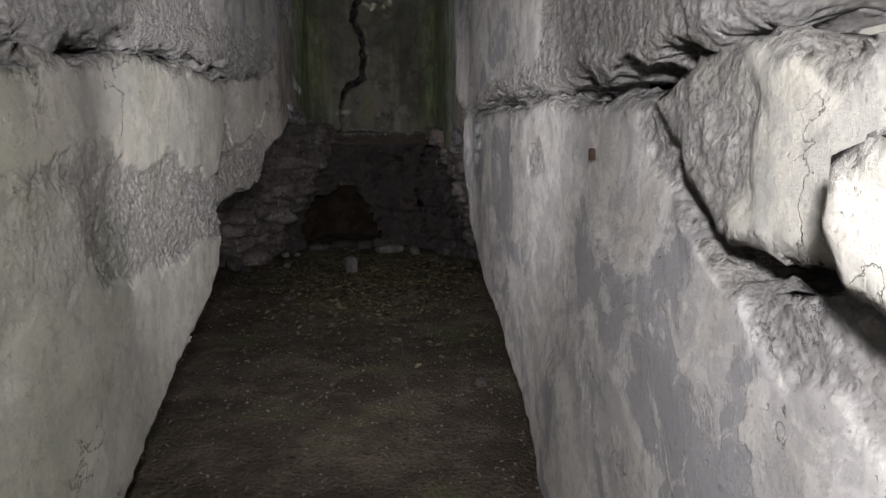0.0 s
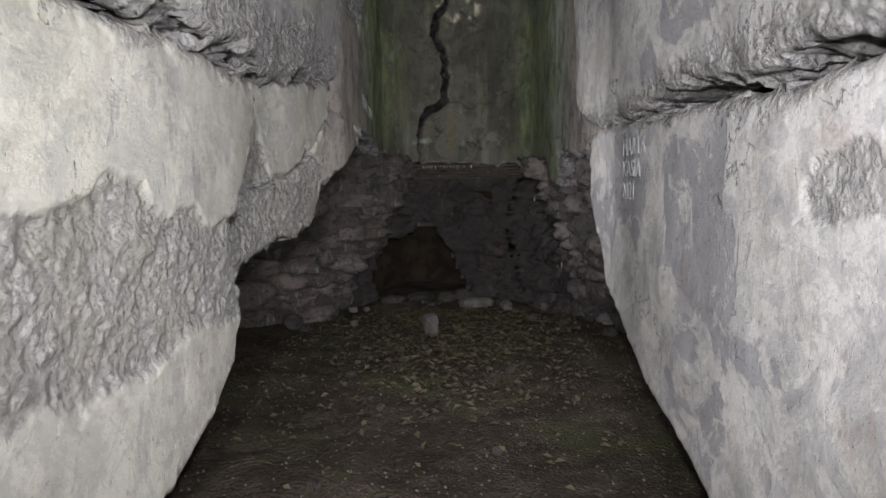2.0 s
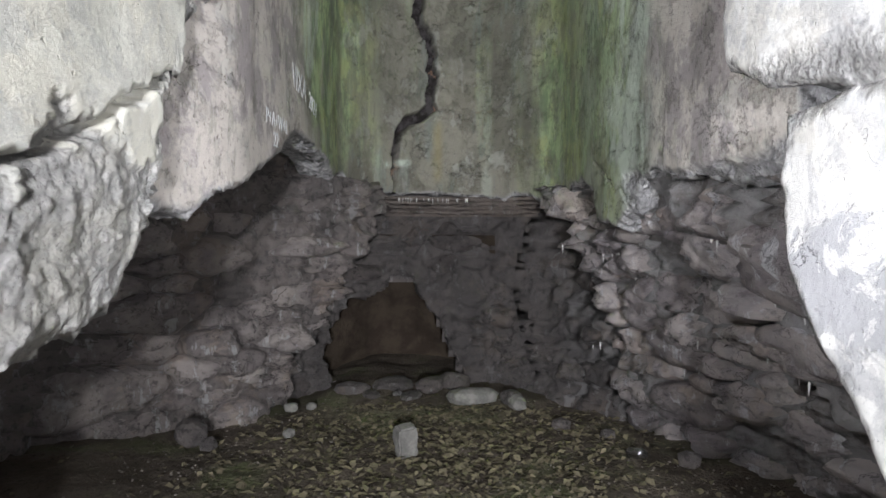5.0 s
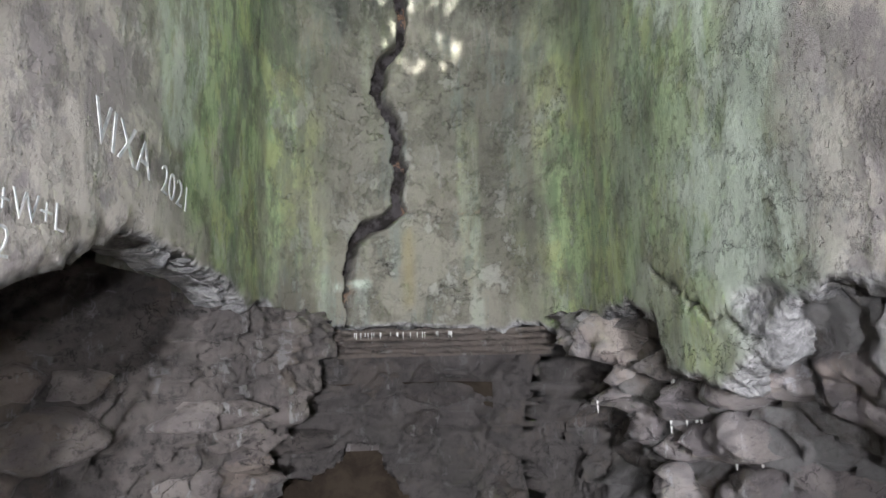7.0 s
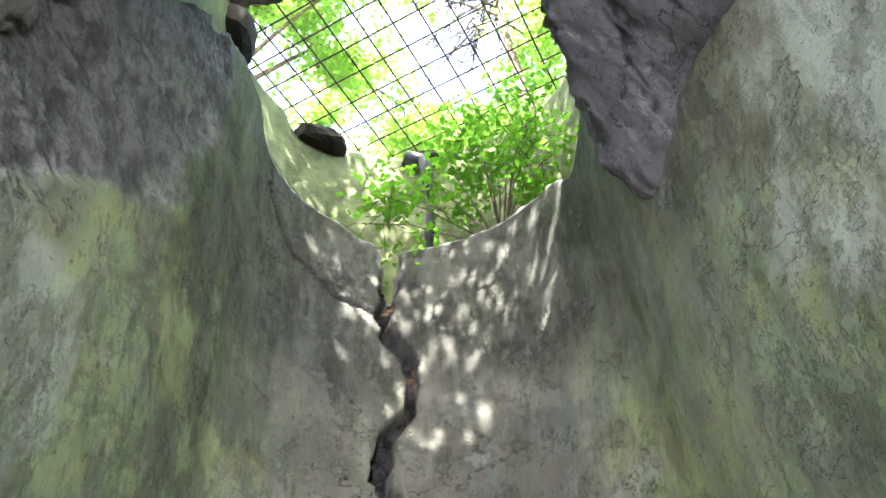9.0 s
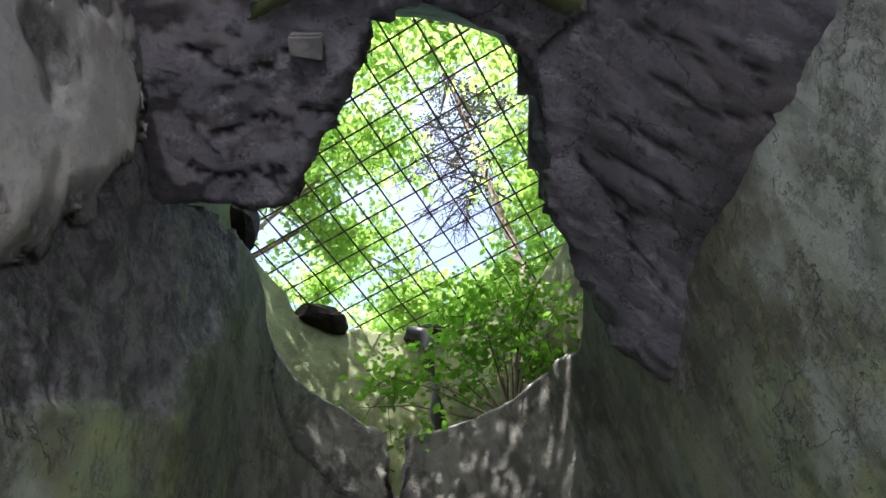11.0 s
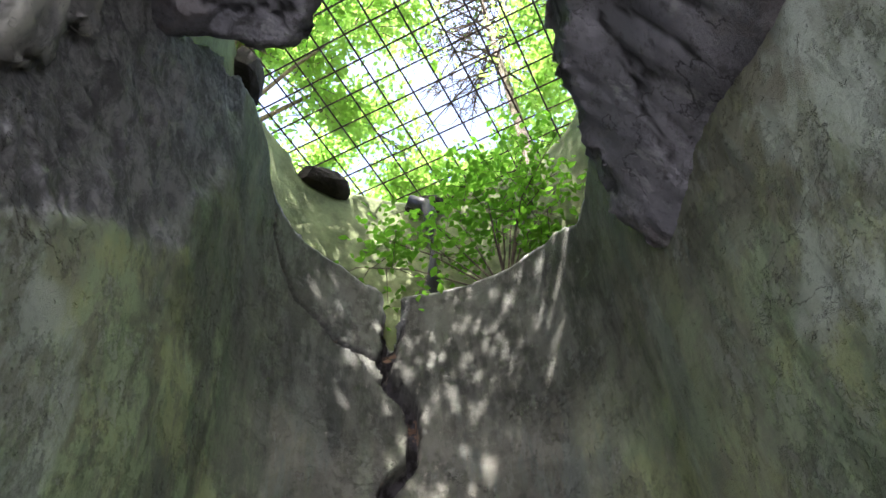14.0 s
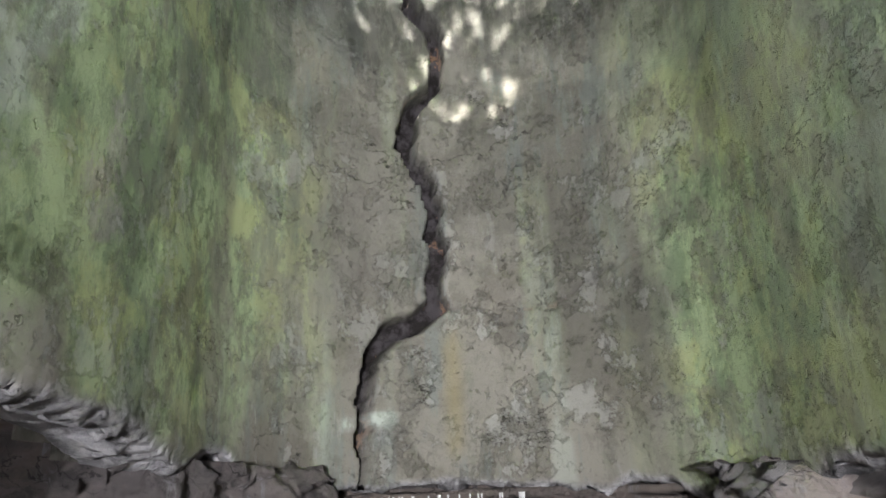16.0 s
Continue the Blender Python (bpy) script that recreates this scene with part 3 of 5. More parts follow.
# left, nearer slab
L_LOW = [(-1.6, -0.2), (1.75, -0.2), (2.01, 0.09), (2.31, 0.26), (2.88, 0.42), (3.23, 0.57), (3.61, 0.66), (3.83, 0.8), (3.93, 0.93), (3.98, 1.05), (3.88, 1.18),
         (3.87, 1.32), (3.95, 1.4), (4.06, 1.5), (4.19, 1.7), (4.2, 1.82), (4.08, 1.87), (3.7, 1.88), (3.4, 1.86), (3.0, 1.86), (2.5, 1.82), (2.06, 1.74), (1.76, 1.7), (-1.6, 1.7)]


def bare_l(u, v):
    w = fbm(u, v, u * 0, 2.6, 4, 79, 0.52)
    band = smooth(1.44, 1.41, v + 0.11 * w) * smooth(0.98, 1.02, v + 0.1 * w)
    return np.clip(band * (0.25 + 0.75 * smooth(1.5, 2.0, u + 0.6 * w)) , 0, 1)


def moss_l(u, v):
    return 0.35 * smooth(0.1, 0.7, fbm(u, v, u * 0, 1.3, 4, 12)) * smooth(3.6, 2.0, u)


sheet("wall_left_lower", L_LOW, on_left(LEFT), 0.0095, plaster_relief(8, bare_l), 0.3, plaster_left, 0.018, 0.025, 0.05,
      bare_masks(bare_l, moss_l), label="pale plastered wall slab with a band of exposed gravel concrete", category="wall", kind="structure")
L_MID = [(3.95, 1.09), (4.5, 1.15), (4.92, 1.22), (5.1, 1.23), (5.28, 1.28), (5.4, 1.42), (5.48, 1.6), (5.5, 1.76), (5.6, 1.84), (5.64, 2.08), (5.2, 2.03), (4.5, 1.92), (3.8, 1.9), (3.6, 1.4)]


def bare_m(u, v):
    w = fbm(u, v, u * 0, 3, 6, 80, 0.6)
    low = smooth(1.6, 1.55, v + 0.16 * w - 0.1 * (u - 4.8))
    return np.clip(low + smooth(4.75, 4.68, u + 0.3 * w) * smooth(1.72, 1.66, v + 0.15 * w), 0, 1)


MID_GAP = [(4.0, 1.48), (4.3, 1.46), (4.7, 1.48), (5.0, 1.57), (5.25, 1.72), (5.6, 1.82)]
sheet("wall_left_middle", L_MID, lambda u, v, d: (LEFT - 0.09 + 0.13 * smooth(4.3, 5.1, u) + d, u, v), 0.009, plaster_relief(11, bare_m, MID_GAP), 0.3, plaster_left, 0.022, 0.03, 0.06,
      bare_masks(bare_m), label="broken wall block with patchy plaster over gravel concrete", category="wall", kind="structure")
L_UP = [(0.9, 1.78), (2.06, 1.8), (2.5, 1.88), (3.0, 1.92), (3.6, 1.91), (4.1, 1.92), (4.5, 1.95), (5.0, 2.03), (5.5, 2.1), (5.75, 2.12), (5.85, 2.25), (5.95, 2.7), (5.9, 4.1), (0.9, 4.1)]


def bare_lu(u, v):
    w = fbm(u, v, u * 0, 3, 4, 81)
    return np.clip(smooth(2.22, 2.08, v + 0.12 * w - 0.06 * (u - 4)) + smooth(3.4, 2.8, u + 0.5 * w), 0, 1)


sheet("wall_left_upper", L_UP, lambda u, v, d: (LEFT + 0.07 - 0.14 * smooth(2.3, 1.7, u) + d, u, v), 0.0115, plaster_relief(14, bare_lu), 0.34, plaster_right, 0.03, 0.055, 0.04,
      bare_masks(bare_lu), label="upper wall slab, grey plaster above crumbling gravel concrete", category="wall", kind="structure")

# ---- shaft: straight flanks and a round back ----
CX, CY, RAD = -0.06, 8.4, 0.8
ARC = RAD * math.pi / 2


def on_shaft(u, v, d):
    """u runs along the wall from the middle of the back, to the right positive."""
    t = np.clip(u, -ARC, ARC) / RAD
    r = RAD - d
    x = CX + r * np.sin(t)
    y = CY + r * np.cos(t) - np.maximum(np.abs(u) - ARC, 0)
    return x, y, v


def ul(y):
    return -(ARC + CY - y)


def ur(y):
    return ARC + CY - y


def ua(degrees):
    return RAD * math.radians(degrees)


SHAFT = [(ul(5.45), 1.44), (ul(5.58), 1.5), (ul(5.8), 1.46), (ul(6.25), 1.62), (ul(6.6), 1.74), (ul(7.0), 1.91), (ul(7.95), 1.84), (ua(-75), 1.76), (ua(-59), 1.71), (ua(-30), 1.68),
         (ua(0), 1.69), (ua(54), 1.66), (ua(67), 1.6), (ua(80), 1.68), (ur(7.9), 1.7), (ur(7.6), 1.66), (ur(7.5), 1.47), (ur(7.12), 1.43), (ur(6.92), 1.54), (ur(6.72), 1.64), (ur(6.5), 1.66), (ur(6.3), 1.63), (ur(5.5), 1.58),
         (ur(5.5), 4.2), (ur(7.0), 4.2), (ur(7.9), 4.3), (ur(8.25), 4.5), (ua(76), 4.42), (ua(61), 4.54), (ua(25), 4.57), (ua(-9), 4.52), (ua(-10), 4.2), (ua(-16), 4.15), (ua(-18), 4.53),
         (ua(-38), 4.62), (ua(-60), 4.66), (ua(-80), 4.72), (ul(8.25), 4.83), (ul(8.04), 4.8), (ul(7.71), 4.46), (ul(7.46), 4.2), (ul(7.36), 4.06), (ul(5.45), 4.05)]
CRACK = [(ua(-14), 4.3), (ua(-17), 4.02), (ua(-14), 3.9), (ua(-8), 3.72), (ua(-9), 3.45), (ua(-16), 3.34), (ua(-18), 3.12), (ua(-12), 2.95), (ua(-9), 2.84), (ua(-10), 2.4), (ua(-16), 2.32), (ua(-24), 2.28),
         (ua(-29), 2.17), (ua(-31), 1.94), (ua(-33), 1.66)]
SIDE_CRACK = [(ua(-14), 4.02), (ua(-35), 4.08), (ua(-55), 4.2), (ua(-70), 4.4), (ua(-74), 4.6)]
RIGHT_CRACK = [(ur(7.59), 1.83), (ur(7.42), 1.75), (ur(7.28), 1.71), (ur(7.1), 1.62), (ur(6.94), 1.56)]
FINE = [(ua(-8), 2.36), (ua(15), 2.32), (ua(40), 2.46), (ua(62), 2.5)]


def crack_mask(u, v):
    w = 0.02 * fbm(u, v, u * 0, 8, 5, 21, 0.6)
    wide = 0.032 + 0.013 * vnoise(u * 0, v * 3.1, u * 0, 9) - 0.016 * smooth(2.35, 1.9, v)
    main = smooth(wide + 0.008, wide - 0.006, along(CRACK, u + w, v + 0.5 * w))
    thin = smooth(0.012, 0.003, along(SIDE_CRACK, u + w, v + w)) + smooth(0.009, 0.002, along(RIGHT_CRACK, u + w, v + w)) + 0.35 * smooth(0.012, 0.003, along(FINE, u + 2 * w, v + 2 * w))
    return np.clip(main, 0, 1), np.clip(thin, 0, 1)


def bare_s(u, v):
    w = fbm(u, v, u * 0, 2.2, 5, 82)
    y = CY - np.maximum(np.abs(u) - ARC, 0)
    left = smooth(0.0, 0.08, v + 0.16 * w - 2.88 - 1.0 * np.clip(y - 7.2, -0.2, 2)) * smooth(7.95, 7.8, y + 0.15 * w)
    return np.where(u < 0, left, smooth(6.95, 6.8, y + 0.15 * w) * smooth(1.68, 1.64, v + 0.04 * w))


def spot(y, v, y0, v0, ry, rv, w):
    """A blotch on a flank with an uneven rim."""
    return smooth(1.15, 0.8, np.hypot((y - y0) / ry, (v - v0) / rv) + 0.5 * w)


def shaft_relief(u, v):
    o = np.full_like(u, 4.4)
    main, thin = crack_mask(u, v)
    b = bare_s(u, v)
    base = 0.014 * fbm(u, v, o, 1.0, 2, 41) + 0.002 * fbm(u, v, o, 8, 4, 43) + 0.0015 * fbm(u * 3, v * 0.6, o, 2, 3, 45)
    flank = smooth(ARC + 0.5, ARC + 1.3, np.abs(u))
    base = base + flank * (0.003 * fbm(u, v, o, 6, 4, 47))
    y = CY - np.maximum(np.abs(u) - ARC, 0)
    base = base - np.where(u < 0, 0.1, 0.05) * smooth(6.1, 5.5, y)
    base = base + b * (0.007 * (0.6 - pebbles(u, v, o, 0.045, 3)) - 0.015 + 0.02 * fbm(u, v * 1.3, o, 5, 6, 48, 0.6))
    return base - np.where(u > 0, b, 0) * 0.022 * ((v * 10 + 0.7 * fbm(u, v, o, 2.5, 4, 87)) % 1.0) - main * (0.13 + 0.03 * fbm(u, v, o, 12, 3, 49)) - thin * 0.03


def shaft_masks(u, v, sd):
    o = u * 0
    main, thin = crack_mask(u, v)
    w = fbm(u, v * 0.35, o, 2.5, 5, 51)
    streak = fbm(u * 3.0, v * 0.25, o, 2.2, 4, 53)
    x = np.abs(u)
    # two broad green bands on either side of the back, fading upwards and downwards
    band = smooth(0.5, 1.1, x + 0.15 * streak) * smooth(2.95, 2.15, x + 0.35 * w - np.where(u > 0, 0.35, 0.0))
    moss = band * (0.35 + 0.65 * smooth(-0.45, 0.4, w + 0.5 * streak)) * smooth(1.72, 2.15, v + 0.15 * streak + np.where(u > 0, 0.45, 0.0))
    moss = moss + 0.35 * smooth(0.0, 0.6, streak) * smooth(1.8, 2.4, v) * smooth(0.5, 0.2, x)
    moss = moss * (1 - np.where(u > 0, 0.7, 0.4) * smooth(np.where(u > 0, 2.6, 3.2), np.where(u > 0, 3.5, 4.4), v + 0.4 * w))
    plaster = smooth(ARC + 1.05, ARC + 1.5, x - np.where(u > 0, 0.42, 0.0) + 0.3 * w + 0.3 * smooth(2.4, 1.7, v) * (u < 0)) * (1 - 0.85 * smooth(2.5, 3.1, v + 0.3 * w))
    lime = (0.3 + 0.6 * smooth(-0.1, 0.5, fbm(u, v, o, 2.2, 5, 57))) * smooth(ARC + 0.1, ARC + 0.6, u + 0.3 * w) * smooth(ARC + 2.1, ARC + 1.4, u + 0.3 * w) * smooth(3.3, 2.4, v + 0.5 * w)
    y = CY - np.maximum(np.abs(u) - ARC, 0)
    w2 = fbm(u, v, o, 3.2, 5, 58, 0.6)
    pale = spot(y, v, 7.12, 2.95, 0.32, 0.32, w2) + spot(y, v, 6.7, 3.1, 0.4, 0.2, w2) + 0.9 * spot(y, v, 7.2, 2.0, 0.3, 0.28, w2) + 0.8 * spot(y, v, 6.85, 2.3, 0.3, 0.3, w2)
    lime = lime + np.where(u > ARC, 0.8 * pale, 0.0) + np.where(u < -ARC, 0.6 * spot(y, v, 7.35, 2.5, 0.22, 0.35, w2), 0.0)
    pink = np.where(u < -ARC, spot(y, v, 7.78, 2.4, 0.07, 0.16, w2) + 0.7 * spot(y, v, 7.35, 2.55, 0.07, 0.1, w2), 0.0)
    lime = lime + 0.28 * smooth(0.35, 0.7, streak) * smooth(0.9, 0.4, x)
    rust = 0.4 * smooth(0.06, 0.0, np.abs(u - ua(-7) + 0.02 * w)) * smooth(1.75, 1.85, v) * smooth(2.38, 2.2, v)
    white = smooth(0.035, 0.01, np.abs(v - 1.93 + 0.03 * w)) * smooth(0.14, 0.08, np.abs(u - ua(-31)))
    # upper band: damp, darkened further to tone down the skylight falling there
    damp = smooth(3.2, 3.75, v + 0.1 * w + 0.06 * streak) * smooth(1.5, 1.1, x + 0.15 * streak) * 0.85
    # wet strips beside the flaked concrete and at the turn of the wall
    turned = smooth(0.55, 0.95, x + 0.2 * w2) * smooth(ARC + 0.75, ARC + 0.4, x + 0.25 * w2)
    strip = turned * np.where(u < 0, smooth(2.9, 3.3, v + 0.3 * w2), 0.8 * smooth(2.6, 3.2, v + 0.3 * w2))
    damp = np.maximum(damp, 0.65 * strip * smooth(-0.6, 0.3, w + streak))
    # shade put into the colour: dims the back's middle, which renders too bright
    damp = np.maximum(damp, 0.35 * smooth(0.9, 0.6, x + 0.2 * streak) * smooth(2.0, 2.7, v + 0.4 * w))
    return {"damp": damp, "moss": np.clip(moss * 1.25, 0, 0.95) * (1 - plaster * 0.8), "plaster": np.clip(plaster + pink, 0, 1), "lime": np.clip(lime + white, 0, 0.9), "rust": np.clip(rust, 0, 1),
            "bare": np.clip(bare_s(u, v) + smooth(0.03, 0.0, sd), 0, 1), "crack": np.clip(main + thin * 0.8, 0, 1)}


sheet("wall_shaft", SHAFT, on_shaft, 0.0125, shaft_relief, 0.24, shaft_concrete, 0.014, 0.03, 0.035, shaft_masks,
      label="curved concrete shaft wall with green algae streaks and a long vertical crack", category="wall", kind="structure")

# pale block that hangs from the flank below the ceiling
PALE = [(5.9, 2.95), (6.6, 3.0), (6.9, 3.05), (6.98, 3.17), (6.94, 3.28), (7.03, 3.48), (7.06, 3.62), (6.97, 3.74), (6.9, 3.98), (6.75, 4.1), (5.9, 4.1)]
sheet("wall_block", PALE, on_left(-0.78), 0.014, plaster_relief(17, lambda u, v: smooth(-0.4, 0.2, fbm(u, v, u * 0, 2, 4, 3))), 0.18, plaster_left, 0.03, 0.06, 0.05,
      bare_masks(lambda u, v: smooth(-0.1, 0.0, fbm(u, v, u * 0, 2, 4, 3))), label="pale concrete block hanging under the ceiling, broken edge", category="wall", kind="structure")

# ---- upper ring of the shaft ----
RX, RY, RR, RIM = -0.05, 8.5, 1.2, 6.05


def on_ring(u, v, d):
    t = u / RR
    r = RR - d
    near = np.clip(-np.cos(t), 0, 1)
    return RX + r * np.sin(t), RY + r * np.cos(t) - near * 0.62 * np.clip((RIM - v) / 2.05, 0, 1.1), v


half = math.pi * RR
RING = [(-half, 3.95), (half, 3.95), (half, RIM + 0.08), (2.2, RIM - 0.02), (1.3, RIM - 0.1), (0.5, RIM), (0.2, RIM - 0.04), (0.18, RIM - 0.2), (0.02, RIM - 0.2), (0.0, RIM - 0.03), (-0.5, RIM - 0.02), (-0.66, RIM - 0.16), (-1.0, RIM - 0.14), (-1.1, RIM + 0.04), (-half, RIM + 0.08)]


def ring_masks(u, v, sd):
    s = fbm(u * 3, v * 0.3, u * 0, 2, 4, 61)
    return {"damp": 0.6 + 0.3 * smooth(-0.2, 0.5, s), "moss": 0.7 + 0.3 * smooth(-0.3, 0.5, s), "plaster": u * 0, "lime": 0.3 * smooth(0.2, 0.6, s), "rust": u * 0, "bare": smooth(0.05, 0, sd), "crack": u * 0}


sheet("wall_ring", RING, on_ring, 0.03, lambda u, v: 0.015 * fbm(u, v, u * 0, 2, 4, 62), 0.25, ring_moss, 0.03, 0.02, 0.04, ring_masks,
      label="upper round concrete wall of the shaft, mossy, set back behind a ledge", category="wall", kind="structure")

# ---- ceiling with a broken opening ----
CEIL = [(-1.3, -1.6), (1.3, -1.6), (1.3, 8.05), (0.84, 8.0), (0.7, 7.95), (0.62, 7.92), (0.52, 7.7), (0.42, 7.4), (0.39, 7.2), (0.37, 7.0), (0.3, 6.9), (0.19, 6.83), (0.03, 6.79), (-0.12, 6.8),
        (-0.26, 7.09), (-0.38, 7.26), (-0.48, 7.4), (-0.6, 7.4), (-0.82, 7.32), (-1.3, 7.3)]


def on_ceiling(u, v, d):
    drop = (0.5 + 0.36 * smooth(7.55, 6.6, v)) * smooth(0.42, 0.78, u) + 1.0 * smooth(4.0, 3.2, v) + 0.1 * smooth(-0.3, -0.8, u)
    return u, v, 4.0 - drop - d


CEILING_CRACKS = [[(0.56, 6.6), (0.53, 6.74), (0.47, 6.87), (0.37, 6.97)], [(0.54, 7.08), (0.61, 7.07), (0.68, 7.08)], [(0.58, 6.94), (0.66, 6.93), (0.74, 6.92)], [(0.55, 7.24), (0.68, 7.21), (0.8, 7.25)],
                  [(0.66, 6.75), (0.68, 6.78), (0.72, 6.82)], [(0.5, 7.3), (0.61, 7.41), (0.73, 7.59)], [(0.55, 6.82), (0.62, 6.82), (0.68, 6.88)], [(-0.76, 7.19), (-0.57, 7.24), (-0.43, 7.33)],
                  [(-0.7, 6.85), (-0.54, 6.93), (-0.3, 6.91)], [(-0.68, 7.12), (-0.48, 7.07), (-0.26, 7.07)]]


def ceiling_cracks(u, v):
    w = 0.03 * fbm(u, v, u * 0 + 1.7, 9, 5, 63, 0.65)
    gap = np.zeros_like(u)
    for line in CEILING_CRACKS:
        gap = np.maximum(gap, smooth(0.0105, 0.004, along(line, u + w, v - w)))
    return gap


def ceiling_relief(u, v):
    o = u * 0 + 1.7
    q = u * 0.87 - v * 0.5
    bend = 0.6 * fbm(u, v, o, 3, 4, 63)
    saw = (q * 4.3 + 1.3 * bend) % 1.0
    plates = np.floor(2.5 * vnoise(u * 3.1 + bend, v * 3.1, o, 93) + 0.6 * bend)
    return 0.014 * fbm(u, v, o, 2.0, 4, 66) - 0.008 * saw * smooth(-0.3, 0.2, vnoise(u * 2, v * 2, o, 90)) - 0.016 * ceiling_cracks(u, v) + 0.006 * plates + 0.013 * fbm(u, v, o, 13, 5, 69, 0.68)


sheet("ceiling", CEIL, on_ceiling, 0.0145, ceiling_relief, 0.3, slab_grey, 0.025, 0.035, 0.05, lambda u, v, sd: {"crack": ceiling_cracks(u, v)},
      label="broken dark concrete ceiling with board marks around a ragged opening", category="ceiling", kind="structure")

# ---- lower masonry: a splayed rubble foot ----
TOP = [(-2.9, 6.0), (-2.6, 7.2), (-1.9, 7.75), (-1.3, 8.02), (-0.98, 8.25), (-0.84, 8.6), (-0.62, 8.98), (-0.45, 9.13), (0.1, 9.2), (0.52, 9.0), (0.7, 8.6), (0.76, 8.1), (0.78, 7.5), (0.78, 6.9), (0.78, 6.2), (0.8, 5.2)]
FOOT = [(-3.1, 6.0), (-2.85, 7.5), (-2.24, 8.2), (-1.85, 8.4), (-1.67, 8.6), (-1.35, 8.82), (-1.1, 8.98), (-0.94, 9.08), (0.1, 9.12), (0.55, 8.9), (0.85, 8.65), (1.18, 8.34), (1.5, 7.95), (1.8, 7.4), (2.0, 6.6), (2.1, 5.2)]
N_FOOT = len(TOP) - 1
CENTRE_X = 0.0


def foot_base(s, h):
    """s along the wall in stations, h the height."""
    st = np.arange(N_FOOT + 1)
    k = np.clip(h / 1.7, 0, 1.0)
    k = 1 - (1 - k) ** np.where(s > 9.0, 1.4, 1.0)
    x = np.interp(s, st, [p[0] for p in FOOT]) * (1 - k) + np.interp(s, st, [p[0] for p in TOP]) * k
    y = np.interp(s, st, [p[1] for p in FOOT]) * (1 - k) + np.interp(s, st, [p[1] for p in TOP]) * k
    return x, y


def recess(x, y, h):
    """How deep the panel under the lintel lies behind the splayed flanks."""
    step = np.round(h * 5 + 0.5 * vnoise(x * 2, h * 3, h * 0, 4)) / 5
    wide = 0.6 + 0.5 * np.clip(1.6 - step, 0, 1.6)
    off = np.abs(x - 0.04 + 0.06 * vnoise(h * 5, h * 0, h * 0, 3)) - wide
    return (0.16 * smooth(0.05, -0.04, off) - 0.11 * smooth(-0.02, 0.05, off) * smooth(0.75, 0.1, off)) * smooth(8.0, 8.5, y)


def on_foot(s, h, d):
    x, y = foot_base(s, h)
    e = 0.02
    xa, ya = foot_base(s - e, h)
    xb, yb = foot_base(s + e, h)
    tx, ty = xb - xa, yb - ya
    n = np.sqrt(tx * tx + ty * ty) + 1e-9
    d = d - recess(x, y, h)
    return x + d * ty / n, y - d * tx / n, h


# the opening at the foot, in x and z
DEN = [(-0.96, -0.2), (-0.94, 0.06), (-0.89, 0.4), (-0.83, 0.61), (-0.72, 0.8), (-0.55, 0.91), (-0.5, 0.99), (-0.37, 0.99), (-0.25, 0.75), (-0.13, 0.61), (-0.04, 0.36), (0.09, 0.18), (0.1, -0.2)]


def outside_den(s, h):
    x, y = foot_base(s, h)
    return (signed(DEN, x + 0.03 * vnoise(h * 9, x * 9, h * 0, 8), h) < 0) | (y < 8.6)


def foot_relief(s, h):
    x, y = foot_base(s, h)
    k = h + 0.25 * fbm(x, y, h, 1.6, 3, 70) + 0.3 * np.abs(x)
    strata = (k * 6.5) % 1.0
    return 0.085 * fbm(x, y, h, 2.4, 6, 71, 0.6) + 0.04 * ridged(x, y, h * 1.6, 4.0, 5, 72) - 0.06 - 0.085 * strata + 0.02 * fbm(x, y, h * 1.5, 11, 4, 75, 0.65)


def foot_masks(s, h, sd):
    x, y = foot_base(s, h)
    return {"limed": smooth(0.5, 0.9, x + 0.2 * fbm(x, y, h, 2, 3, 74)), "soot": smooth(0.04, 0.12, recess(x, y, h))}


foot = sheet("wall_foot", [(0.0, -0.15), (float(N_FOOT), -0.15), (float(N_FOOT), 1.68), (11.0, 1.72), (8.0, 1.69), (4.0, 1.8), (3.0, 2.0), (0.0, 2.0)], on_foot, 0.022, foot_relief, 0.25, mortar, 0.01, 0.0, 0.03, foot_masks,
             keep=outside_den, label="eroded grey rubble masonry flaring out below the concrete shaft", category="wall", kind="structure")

# den behind the opening
DU = np.linspace(-1, 1, 41)
DV = np.linspace(0, 1, 25)
a, b = np.meshgrid(DU, DV, indexing="ij")
dx, dz = -0.45 + 0.9 * a * np.sqrt(1 - 0.25 * b), -0.1 + 1.45 * b
dy = 9.2 + 1.3 * np.sqrt(np.clip(1 - a * a * 0.98, 0, 1)) * np.sqrt(np.clip(1.02 - b * b, 0, 1)) + 0.06 * fbm(dx, dz, a, 3, 4, 73)
idx = np.arange(a.size).reshape(a.shape)
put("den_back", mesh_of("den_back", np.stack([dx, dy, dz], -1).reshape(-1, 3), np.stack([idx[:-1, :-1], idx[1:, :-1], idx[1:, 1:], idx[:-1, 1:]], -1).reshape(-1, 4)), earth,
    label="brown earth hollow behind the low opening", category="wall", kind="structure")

# ---- floor ----
FLOOR = [(-3.4, -1.6), (2.6, -1.6), (2.6, 9.2), (0.6, 10.2), (0.6, 12.3), (-1.5, 12.3), (-1.5, 10.2), (-3.4, 9.2)]


def floor_relief(u, v):
    o = u * 0
    return 0.03 * fbm(u, v, o, 1.2, 4, 91) + 0.012 * fbm(u, v, o, 9, 4, 92) + 0.1 * smooth(8.2, 9.0, v) * smooth(1.2, 0.4, np.abs(u + 0.2))


